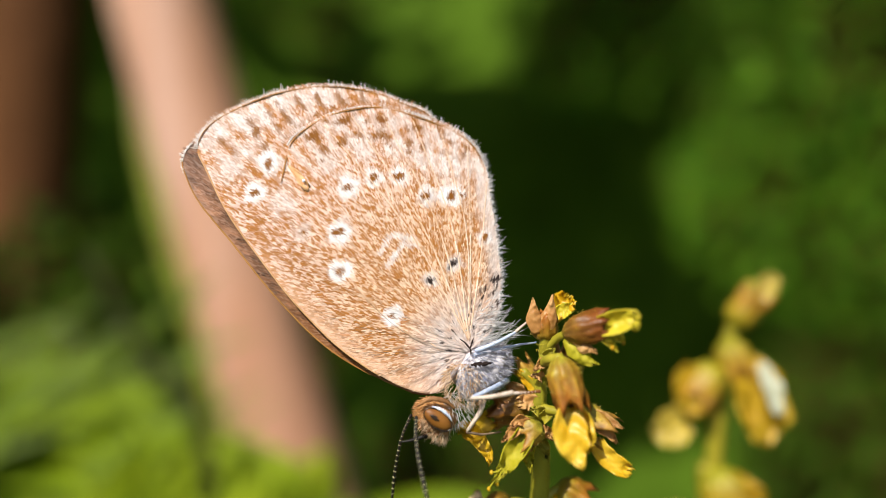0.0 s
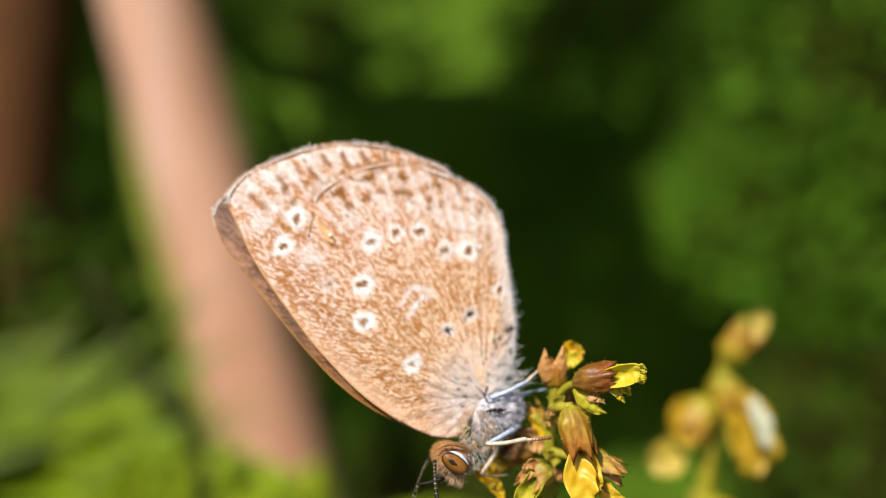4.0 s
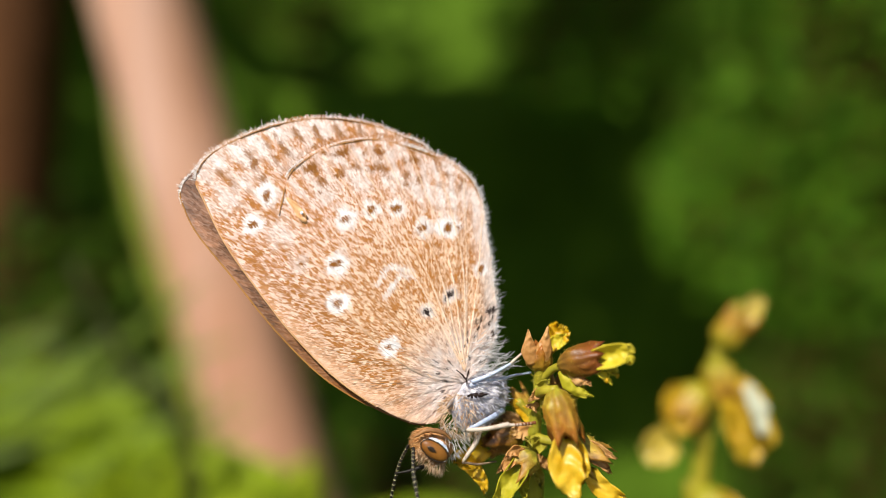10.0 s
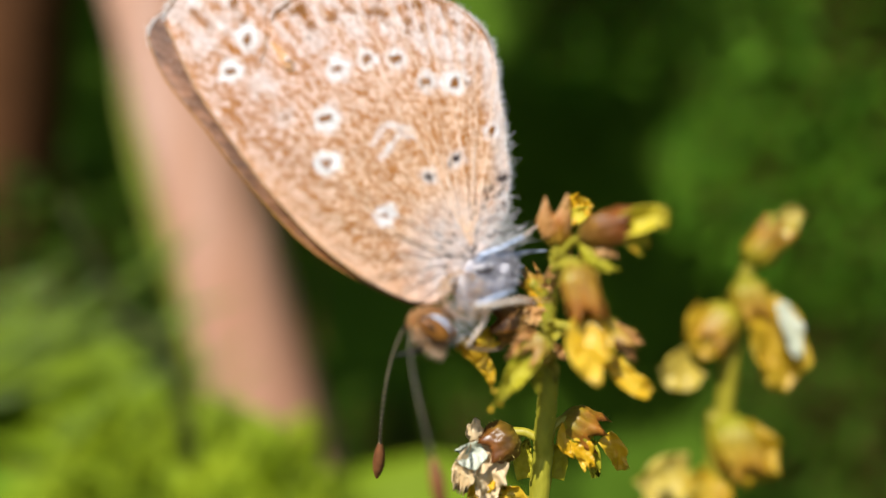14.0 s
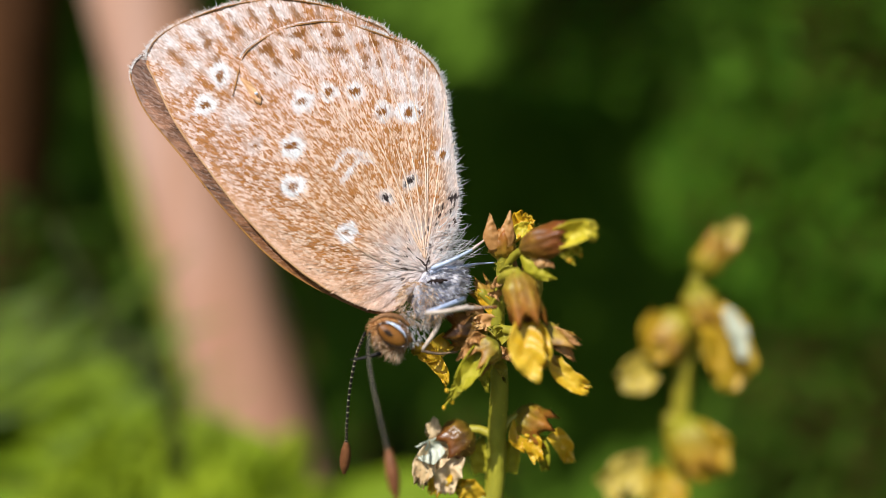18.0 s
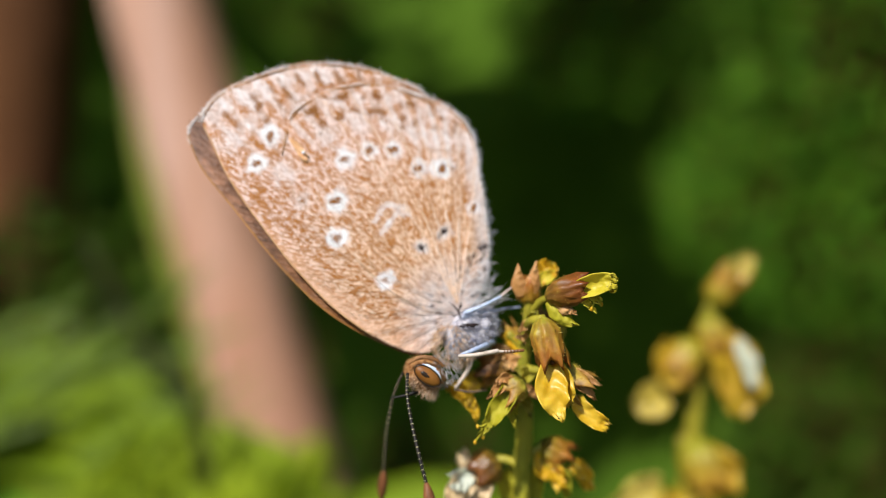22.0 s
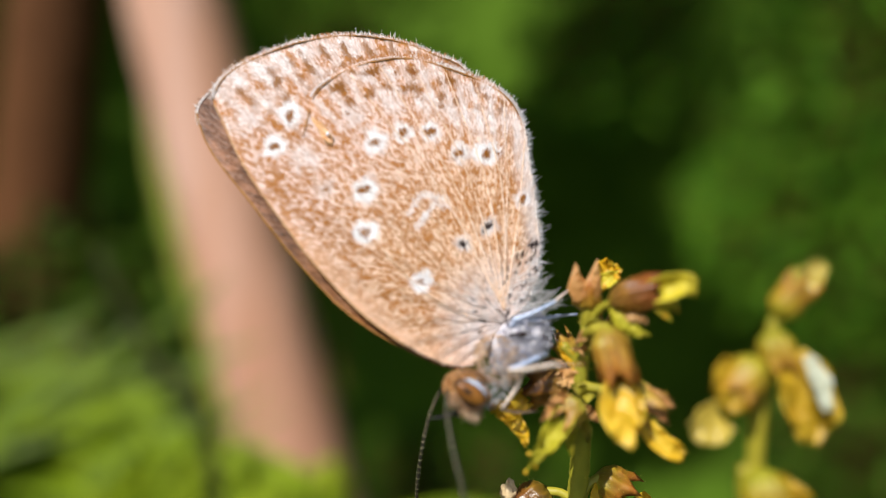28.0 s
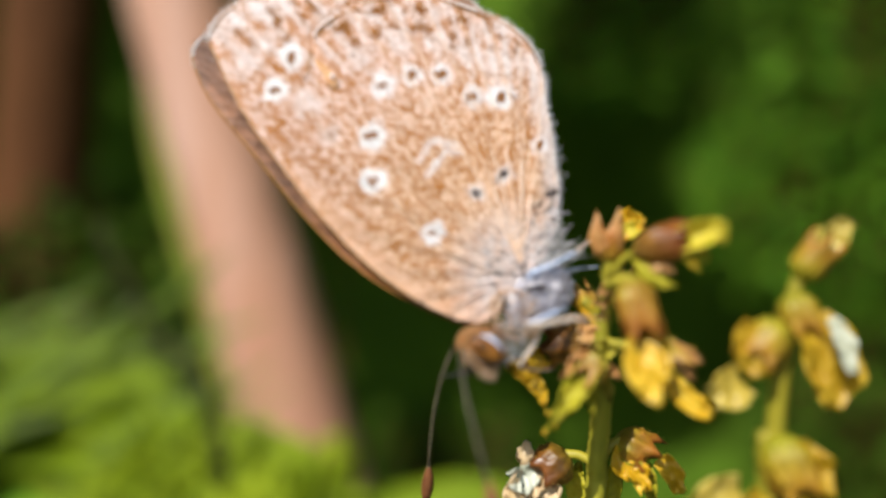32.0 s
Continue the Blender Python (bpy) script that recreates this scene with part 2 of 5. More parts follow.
def part(name, geo, mat, parent=None, label="", smooth=True, kind=""):
    me = bpy.data.meshes.new(name)
    base = BASE[parent.name] if parent else np.array((0, 0, -LIFT))
    v = (np.concatenate(geo.v) - base) / 1000
    me.from_pydata(v.tolist(), [], geo.f)
    if geo.c:
        layer = me.color_attributes.new("pigment", "FLOAT_COLOR", "POINT")
        c = np.ones((len(v), 4))
        c[:, :3] = np.concatenate(geo.c)
        layer.data.foreach_set("color", c.ravel())
    me.polygons.foreach_set("use_smooth", [smooth] * len(me.polygons))
    me.materials.append(mat)
    ob = new(name, me)
    if parent:
        ob.parent = parent
        BASE[ob.name] = base
    return tagged(ob, label, kind=kind)


def unit(v):
    v = np.asarray(v, float)
    return v / (np.linalg.norm(v, axis=-1, keepdims=True) + 1e-12)


def spline(points, n):
    """n points of a smooth curve through the given ones."""
    p = np.asarray(points, float)
    q = np.vstack([2 * p[0] - p[1], p, 2 * p[-1] - p[-2]])
    out = []
    for s in np.linspace(0, len(p) - 1, n):
        i = min(int(s), len(p) - 2)
        t = s - i
        a, b, c, d = q[i:i + 4]
        out.append(0.5 * (2 * b + (c - a) * t + (2 * a - 5 * b + 4 * c - d) * t * t + (3 * b - a - 3 * c + d) * t ** 3))
    return np.array(out)


def tube(geo, points, radii, sides=10, n=0, rough=0.0, color=None):
    """A round rod along a smooth curve, its ends closed."""
    n = n or max(4 * len(points), 8)
    c = spline(points, n)
    r = np.interp(np.linspace(0, 1, n), np.linspace(0, 1, len(radii)), radii)
    tan = unit(np.gradient(c, axis=0))
    up = np.array((0.3, 1, 0.2))
    rings = []
    for i in range(n):
        a = unit(np.cross(tan[i], up))
        b = np.cross(tan[i], a)
        ang = np.linspace(0, 2 * math.pi, sides, endpoint=False)
        k = r[i] * (1 + rough * rng.uniform(-1, 1, sides))
        rings.append(c[i] + np.outer(np.cos(ang) * k, a) + np.outer(np.sin(ang) * k, b))
    v = np.vstack(rings + [c[:1] - tan[:1] * r[0] * 0.6, c[-1:] + tan[-1:] * r[-1] * 0.6])
    f = [(i * sides + j, i * sides + (j + 1) % sides, (i + 1) * sides + (j + 1) % sides, (i + 1) * sides + j) for i in range(n - 1) for j in range(sides)]
    f += [(n * sides, (j + 1) % sides, j) for j in range(sides)]
    f += [(n * sides + 1, (n - 1) * sides + j, (n - 1) * sides + (j + 1) % sides) for j in range(sides)]
    return geo.add(v, f, color)


def blob(geo, center, axes, radii, rough=0.0, rings=10, sides=16, scale=1.0):
    """An ellipsoid with an uneven skin; axes: three rows of unit vectors."""
    A = np.asarray(axes, float)
    v = []
    for i in range(rings + 1):
        th = math.pi * i / rings
        for j in range(sides if 0 < i < rings else 1):
            ph = 2 * math.pi * j / sides
            d = np.array((math.sin(th) * math.cos(ph), math.sin(th) * math.sin(ph), math.cos(th)))
            k = 1 + rough * noise.noise(Vector(d * 2.3 * scale + np.asarray(center)))
            v.append(np.asarray(center) + (d * radii * k) @ A)
    f, row = [], lambda i: 1 + (i - 1) * sides
    for j in range(sides):
        k = (j + 1) % sides
        f.append((0, row(1) + j, row(1) + k))
        for i in range(1, rings - 1):
            f.append((row(i) + j, row(i + 1) + j, row(i + 1) + k, row(i) + k))
        f.append((row(rings - 1) + j, len(v) - 1, row(rings - 1) + k))
    return geo.add(v, f)


def frame_of(axis, side=(0, -1, 0)):
    """Three unit rows: across, to the side, along."""
    z = unit(axis)
    y = np.asarray(side, float)
    y = unit(y - z * (y @ z))
    return np.array((np.cross(y, z), y, z))


def hairs(geo, roots, ways, lengths, width, bend=0.25, seed=1):
    """Tapered three-sided hairs, each bent a little."""
    r = np.random.default_rng(seed)
    for p, d, l in zip(np.asarray(roots, float), unit(ways), lengths):
        a = unit(np.cross(d, r.normal(size=3)))
        b = np.cross(d, a)
        off = a * l * bend * r.uniform(-1, 1)
        w = width * r.uniform(0.7, 1.3)
        tri = [a, -0.5 * a + 0.87 * b, -0.5 * a - 0.87 * b]
        v = [p + q * w for q in tri] + [p + d * l * 0.55 + off * 0.35 + q * w * 0.8 for q in tri] + [p + d * l + off]
        geo.add(v, [(i, (i + 1) % 3, 3 + (i + 1) % 3, 3 + i) for i in range(3)] + [(3 + i, 3 + (i + 1) % 3, 6) for i in range(3)])
    return geo


def sheet(geo, outline_mid, half, normal, curl=0.0, thick=0.04, ruffle=0.0, n=14, m=7, seed=0, ragged=0.0, crumple=0.0):
    """A petal or leaf with two faces: half widths along a curved midline, curled and ruffled across."""
    r = np.random.default_rng(seed)
    c = spline(outline_mid, n)
    w = np.interp(np.linspace(0, 1, n), np.linspace(0, 1, len(half)), half)
    tan = unit(np.gradient(c, axis=0))
    v = []
    ph = r.uniform(0, 6, 3)
    for i in range(n):
        nn = unit(np.asarray(normal, float) - tan[i] * (np.asarray(normal, float) @ tan[i]))
        s = np.cross(tan[i], nn)
        for j in range(m):
            x = 2 * j / (m - 1) - 1
            y = curl * w[i] * x * x + ruffle * w[i] * math.sin(5 * i / n * 3 + ph[0] + 3 * x) * (0.3 + 0.7 * i / n) * abs(x)
            e = tan[i] * (ragged * r.uniform(-1, 1) * (i / (n - 1)) ** 3)
            q = c[i] + s * w[i] * x + nn * y + e
            v.append(q + nn * crumple * noise.noise(Vector(q / max(w.max(), 0.05) * 2.2)) * (0.2 + i / n))
    v = np.array(v)
    grid = v.reshape(n, m, 3)
    nn = unit(np.cross(np.gradient(grid, axis=1), np.gradient(grid, axis=0))).reshape(-1, 3)
    nn = nn * np.sign((nn @ unit(normal)).sum() or 1) * thick
    k = n * m
    f = []
    for i in range(n - 1):
        for j in range(m - 1):
            a, b, d, e = i * m + j, i * m + j + 1, (i + 1) * m + j + 1, (i + 1) * m + j
            f += [(a, b, d, e), (k + e, k + d, k + b, k + a)]
    rim = list(range(m)) + [i * m + m - 1 for i in range(1, n)] + [(n - 1) * m + j for j in range(m - 2, -1, -1)] + [i * m for i in range(n - 2, 0, -1)]
    for a, b in zip(rim, rim[1:] + rim[:1]):
        f.append((b, a, k + a, k + b))
    return geo.add(np.vstack([v, v - nn]), f)


# ---- ground and thicket ----
g = Geo()
n = 60
rad = np.concatenate([np.linspace(0, 900, 24), np.geomspace(1000, 60000, 14)])
ang = np.linspace(0, 2 * math.pi, n, endpoint=False)
v = [(r_ * math.cos(a), 200 + r_ * math.sin(a), -LIFT + (6 * noise.noise(Vector((r_ * math.cos(a) / 60, r_ * math.sin(a) / 60, 0))) if 0 < r_ < 900 else 0)) for r_ in rad for a in ang]
f = [(i * n + j, i * n + (j + 1) % n, (i + 1) * n + (j + 1) % n, (i + 1) * n + j) for i in range(len(rad) - 1) for j in range(n)]
ground = part("ground", g.add(v, f), M_GROUND)
tagged(ground, "dark soil with moss under the plants", "ground", kind="structure")

# a dense dark thicket round the clearing
g = Geo()
cols, rws = 210, 64
v = []
for i in range(rws):
    z = -LIFT - 20 + 1500 * i / (rws - 1)
    for j in range(cols):
        a = 2 * math.pi * j / cols
        k = 1 + 0.18 * noise.noise(Vector((4 * math.cos(a), 4 * math.sin(a), z / 160)))
        k += 0.030 * noise.noise(Vector((14 * math.cos(a), 14 * math.sin(a), z / 38))) + 0.018 * noise.noise(Vector((34 * math.cos(a), 34 * math.sin(a), z / 16)))
        k *= 1 - 0.25 * i / rws
        v.append((806 * k * math.cos(a), 620 * k * math.sin(a), z))
f = [(i * cols + j, (i + 1) * cols + j, (i + 1) * cols + (j + 1) % cols, i * cols + (j + 1) % cols) for i in range(rws - 1) for j in range(cols) if math.sin(2 * math.pi * j / cols) > -0.25]
used = sorted({q for face in f for q in face})
remap = {q: i for i, q in enumerate(used)}
thicket = part("thicket", g.add([v[q] for q in used], [tuple(remap[q] for q in face) for face in f]), M_THICKET)
tagged(thicket, "dark tangled green thicket in deep shade", "thicket", kind="stuff")


def leaf(geo, p, way, normal, length, width, seed):
    p, way = np.asarray(p, float), unit(way)
    sheet(geo, [p, p + way * length * 0.35 + unit(normal) * length * 0.06, p + way * length * 0.75, p + way * length - unit(normal) * length * 0.12],
          [0.1 * width, width, 0.8 * width, 0.03 * width], normal, 0.25, 0.3, n=5, m=3, seed=seed)


def shrub(name, center, radius, count, size, label, seed, mat=None, root=None, unruly=0.5, twig=None):
    """A leafy clump: leaves of their own outline on thin twigs, standing on a stalk."""
    r = np.random.default_rng(seed)
    c = np.array(center, float)
    root = root or (c[0], c[1])
    ob = thing(name, (*root, -LIFT), label, "shrub", "shrubs of the thicket")
    tw, lf = Geo(), Geo()
    tube(tw, [(*root, -LIFT - 4), (root[0] + 4, root[1] + 3, (c[2] - LIFT) / 2), c], [3, 2.2, 1.2], 7)
    for k in range(count):
        d = unit(r.normal(size=3))
        p = c + d * radius * (r.uniform(0.2, 1) ** 0.5) * (1.15, 0.8, 1.0)
        if k % 4 == 0:
            tube(tw, [c, (c + p) / 2 + r.normal(size=3) * 4, p], [1.2, 0.8, 0.4], 5)
        leaf(lf, p, unit(d + r.normal(size=3) * 0.7 + (0, -0.2, -0.2)), unit((0, -0.7, 0.7) + r.normal(size=3) * unruly), size * r.uniform(0.6, 1.4), size * r.uniform(0.16, 0.28), k)
    part("branchwork", tw, twig or M_DARKCANE, ob, kind="stuff")
    part("foliage", lf, mat or M_LEAF, ob, kind="stuff")
    return ob


# The first three look sunlit through their lighter leaf colour.
shrub("leafy_shrub", (183.15, 350.00, 27.26), 66, 1900, 9, "bright green leafy shrub out of focus", 11, M_LITLEAF)
shrub("leafy_shrub", (201.23, 340.00, 86.78), 68, 2100, 9, "green leafy shrub out of focus, leaves coloured as sunlit", 12, M_LITLEAF)
shrub("leafy_shrub", (88.85, 400.00, 129.75), 54, 1300, 8, "deep green leafy shrub out of focus", 13, M_LITLEAF, (300, 420))
shrub("leafy_shrub", (198.36, 330.00, -75.85), 58, 1400, 10, "green leafy shrub low in the thicket", 14)
shrub("leafy_shrub", (-84.0, 460.00, 141.91), 66, 130, 12, "dark green leafy shrub between the canes", 15)
shrub("leafy_shrub", (-155.58, 300.00, -29.33), 58, 760, 13, "green leafy shrub behind the pale cane", 16)
shrub("leafy_shrub", (-142.0, 240.00, -30.0), 40, 520, 10, "dark olive leafy shrub before the brown cane", 21)
shrub("leafy_shrub", (-4.12, 300.00, -102.64), 42, 700, 8, "green leafy shrub low behind the flowers", 17)
shrub("low_herb", (-62.84, 112.00, -50.0), 19, 2600, 3, "bright yellow-green herb in the sun", 18, M_LIME, None, 0.18, M_LIME)
shrub("low_herb", (-35.53, 95.00, -40.0), 13.5, 1900, 2.5, "bright yellow-green herb before the cane", 19, M_LIME, None, 0.18, M_LIME)
shrub("low_herb", (-19.95, 84.00, -37.5), 10, 1400, 2.2, "low yellow-green herb before the cane", 20, M_LIME, None, 0.18, M_LIME)


# an unseen leafy bough, added overhead to shade the thicket's middle
bough = thing("added_shade_bough", (-620, 260, -LIFT), "unseen leafy bough added overhead to shade the thicket", "tree")
wood, lf = Geo(), Geo()
tube(wood, [(-620, 260, -LIFT - 5), (-600, 250, 100), (-520, 240, 360), (-260, 240, 420), (60, 230, 400)], [22, 20, 16, 10, 4], 10, 40, 0.05)
r = np.random.default_rng(77)
for k in range(64):
    p = np.array((r.uniform(-300, 70), r.uniform(150, 310), 385 + r.uniform(-25, 35)))
    leaf(lf, p, (r.normal(), r.normal(), -0.25), (r.normal() * 0.3, -0.5 + r.normal() * 0.3, 0.8), r.uniform(45, 80), r.uniform(12, 20), k)
for k in range(24):
    p = np.array((r.uniform(-195, -40), r.uniform(222, 300), 362 + r.uniform(-12, 12)))
    leaf(lf, p, (r.normal(), r.normal(), -0.25), (r.normal() * 0.3, -0.5 + r.normal() * 0.3, 0.8), r.uniform(45, 80), r.uniform(12, 20), 400 + k)
for k in range(24):
    p = np.array((r.uniform(-235, -135), r.uniform(330, 420), 372 + r.uniform(-10, 25)))
    leaf(lf, p, (r.normal(), r.normal(), -0.25), (r.normal() * 0.3, -0.5 + r.normal() * 0.3, 0.8), r.uniform(45, 80), r.uniform(12, 20), 500 + k)
    if k % 5 == 0:
        tube(wood, [(p[0] * 0.9 - 20, 244, 414), (p[0] * 0.95 - 10, (p[1] + 244) / 2, 400), p], [4, 3, 1.5], 6)
for k in range(34):
    p = np.array((r.uniform(-130, 90), r.uniform(110, 265), 378 + r.uniform(-20, 20)))
    leaf(lf, p, (r.normal(), r.normal(), -0.25), (r.normal() * 0.3, -0.5 + r.normal() * 0.3, 0.8), r.uniform(45, 80), r.uniform(12, 20), 300 + k)
for k in range(40):
    p = np.array((r.uniform(-340, -110), r.uniform(185, 300), 372 + r.uniform(-20, 20)))
    leaf(lf, p, (r.normal(), r.normal(), -0.25), (r.normal() * 0.3, -0.5 + r.normal() * 0.3, 0.8), r.uniform(45, 80), r.uniform(12, 20), 200 + k)
for k in range(46):
    p = np.array((r.uniform(-410, -290), r.uniform(66, 205), 385 + r.uniform(-20, 30)))
    leaf(lf, p, (r.normal(), r.normal(), -0.25), (r.normal() * 0.3, -0.5 + r.normal() * 0.3, 0.8), r.uniform(45, 80), r.uniform(12, 20), 100 + k)
    if k % 4 == 0:
        tube(wood, [(p[0] * 0.9 - 40, 236, 412), (p[0] * 0.95 - 20, (p[1] + 236) / 2, 405), p], [4, 3, 1.5], 6)
for k in range(24):
    p = np.array((r.uniform(-300, 60), r.uniform(160, 300), 395))
    tube(wood, [(p[0] * 0.8 - 60, 240, 410), np.array((p[0] * 0.9 - 20, (p[1] + 240) / 2, 404)), p], [4, 3, 1.5], 6)
part("branchwork", wood, M_DARKCANE, bough, kind="stuff")
part("foliage", lf, M_LEAF, bough, kind="stuff")


# broad lime leaves low before the cane
herb = thing("broadleaf_herb", (-66, 110, -LIFT), "low herb with broad yellow-green leaves in the sun", "herb")
part("stem", tube(Geo(), [(-66, 110, -LIFT - 3), (-67, 109, -160), (-70, 106, -48)], [2.4, 2.0, 1.4], 8, 24), M_LIME, herb)
for i, (pts, half, m) in enumerate((
        ([(-70, 106, -48), (-86, 112, -27), (-64, 108, -21), (-45, 104, -25), (-34, 101, -29)], [1, 5, 7, 6, 0.5], "meadow"),
        ([(-70, 106, -48), (-80, 108, -34), (-60, 104, -27), (-40, 100, -31), (-28, 98, -38)], [1, 6, 8, 7, 0.5], "meadow"),
        ([(-70, 106, -48), (-50, 104, -38), (-34, 100, -30.5), (-22, 96, -31), (-12, 93, -36)], [1, 4, 6, 5, 0.5], "lime"),
        ([(-70, 106, -48), (-66, 99, -41), (-50, 97, -34), (-30, 94, -36), (-16, 92, -43)], [1, 5, 8, 7, 0.5], "lime"),
        ([(-70, 106, -48), (-68, 102, -39), (-58, 100, -34), (-46, 98, -36)], [1, 3, 4.5, 0.5], "green"),
        ([(-70, 106, -48), (-40, 92, -52), (-22, 93, -40), (-8, 91, -36), (4, 89, -36), (18, 87, -44)], [1, 2, 5, 6.5, 6, 0.5], "meadow"),
        ([(-70, 106, -48), (-56, 97, -46), (-36, 94, -40), (-12, 90, -44)], [1, 6, 9, 1], "lime"))):
    part("leaf", sheet(Geo(), pts, half, (0.1, -0.65, 0.75), 0.25, 0.4, 0.25, 20, 9, 60 + i, 0.4, 0.8), {"lime": M_LIME, "meadow": M_MEADOW, "green": M_LITLEAF}[m], herb)


def cane(name, a, b, radius, mat, label, seed):
    a, b = np.array(a, float), np.array(b, float)
    d = (b - a) / (b - a)[2]
    foot = b + d * (-LIFT - 6 - b[2])
    top = a + d * 170
    ob = thing(name, foot, label, "dry cane")
    g = Geo()
    tube(g, [foot, foot * 0.6 + b * 0.4 + (2, 1, 0), b, a, top], [radius * 1.1, radius * 1.05, radius, radius * 0.97, radius * 0.9], 20, 60, 0.03)
    part("stalk", g, mat, ob)
    return ob


cane("dry_cane", (-78.2, 200.0, 65.0), (-45.0, 200.0, -52.6), 14.0, M_CANE, "pale pinkish dry cane standing aslant in the grass", 1)
cane("brown_cane", (-147.3, 260.0, 96.1), (-154.7, 260.0, -14.9), 17.0, M_DARKCANE, "dark reddish-brown dry cane behind the pale one", 2)


def grass(name, foot, count, spread, height, lean, label, seed, arch=0.0):
    """Blades that rise from one foot and lean over; arch: how far their tips bow aside."""
    r = np.random.default_rng(seed)
    foot = np.array((foot[0], foot[1], -LIFT))
    ob = thing(name, foot, label, "grass", "grass tufts")
    for k in range(count):
        g = Geo()
        p = foot + (r.uniform(-1, 1) * spread, r.uniform(-1, 1) * spread * 0.5, -3)
        h = height * r.uniform(0.90, 1.0)
        dx, dy = lean + r.uniform(-8, 8), r.normal() * 6
        a = arch * r.uniform(0.7, 1.2)
        sheet(g, [p, p + (dx * 0.3, dy * 0.3, h * 0.5), p + (dx * 0.7, dy * 0.7, h * 0.88), p + (dx + a * 0.45, dy, h * 0.96), p + (dx + a, dy, h * 0.96 + a * r.uniform(0.25, 0.6))],
              [1.0, 1.3, 1.3, 1.1, 0.12], (0.2 * r.normal(), -1, 0.3), 0.2, 0.1, n=18, m=5, seed=k)
        part("blade", g, M_GRASS, ob)
    return ob


grass("grass_tuft", (-77.31, 118.00, -34.60), 44, 16, 348, 4, "tuft of bright green grass arching in the sun", 21, 24)
grass("grass_tuft", (-78.61, 104.00, -30.77), 34, 12, 352, 4, "tuft of tall green grass leaning over", 22, 28)
grass("grass_tuft", (-58.08, 124.00, -42.84), 34, 14, 330, 4, "short tuft of yellow-green grass by the cane", 23, 14)
blade_ = thing("reed_leaf", (-44, 225, -LIFT), "broad yellow-green reed leaf beside the pale cane", "reed")
part("blade", sheet(Geo(), [(-44, 225, -LIFT - 3), (-52, 225, -160), (-71, 225, -42), (-83, 225, -1), (-93, 225, 34), (-100, 226, 62)], [3, 5, 6, 5.5, 4, 0.4], (0.2, -1, 0.15), 0.2, 0.5, n=40, m=5, seed=4), M_REED, blade_)
g = Geo()
stalk_ = thing("grass_stalk", (-24, 100, -LIFT), "thin dark grass stalk", "grass")
part("stalk", tube(g, [(-44.01, 88.00, 1.12), (-37.52, 89.00, -11.92), (-30.04, 90.00, -26.61), (-24, 96, -120), (-24, 100, -LIFT - 2)], [0.5, 0.75, 0.85, 0.9, 1.0], 8), M_STALK, stalk_)

# ---- butterfly ----
W_O, W_1, W_2 = np.array((0.000, 28.963, 0.000)), np.array((0.9927, 0.1204, 0.0000)), np.array((-0.0156, 0.1282, 0.9916))
W_N = np.cross(W_1, W_2) * -1
W_N = W_N if W_N[1] < 0 else -W_N
ROOT = np.array((0.90, -2.86))


def on_wing(pq, out=0.0):
    """Points of the wings' common plane, lifted towards the near side."""
    pq = np.atleast_2d(np.asarray(pq, float))
    d = np.linalg.norm(pq - ROOT, axis=1)
    belly = 0.35 * np.sin(np.clip(d / 15, 0, 1) * math.pi)
    return W_O + pq[:, :1] * W_1 + pq[:, 1:] * W_2 + np.outer(out + belly, W_N)


FORE = spline([(0.80, -3.08), (-0.25, -4.40), (-1.76, -4.20), (-3.93, -2.84), (-5.75, -1.04), (-7.11, 0.70), (-8.44, 2.58), (-9.37, 4.42), (-9.74, 5.33), (-9.34, 6.17),
               (-8.17, 6.95), (-6.59, 7.59), (-4.76, 7.89), (-3.13, 7.72), (-1.73, 7.24), (-0.31, 6.44), (0.35, 3.85), (0.97, 0.10), (0.80, -3.08)], 200)[:-1]
FARFORE = spline([(0.89, -3.20), (-0.52, -4.51), (-2.10, -4.15), (-4.55, -2.72), (-6.54, -0.75), (-8.31, 1.46), (-9.66, 3.14), (-10.23, 4.27), (-10.36, 4.93), (-10.00, 5.58),
                  (-8.83, 6.47), (-6.59, 7.49), (-4.76, 7.79), (-2.43, 7.42), (-0.55, 6.44), (0.35, 3.85), (0.97, 0.10), (0.89, -3.20)], 180)[:-1]
HIND = spline([(0.85, -2.95), (-0.94, -2.54), (-2.75, -1.20), (-4.09, 0.51), (-5.22, 2.69), (-5.87, 3.84), (-6.22, 5.00), (-6.11, 5.57), (-5.56, 6.11), (-4.65, 6.65), (-3.60, 6.95), (-2.55, 7.03),
               (-1.38, 6.76), (-0.19, 6.34), (0.75, 5.88), (1.42, 5.20), (1.78, 4.19), (1.90, 2.90), (2.13, 1.37), (2.22, -0.15), (2.06, -1.41), (1.61, -2.38), (0.85, -2.95)], 220)[:-1]

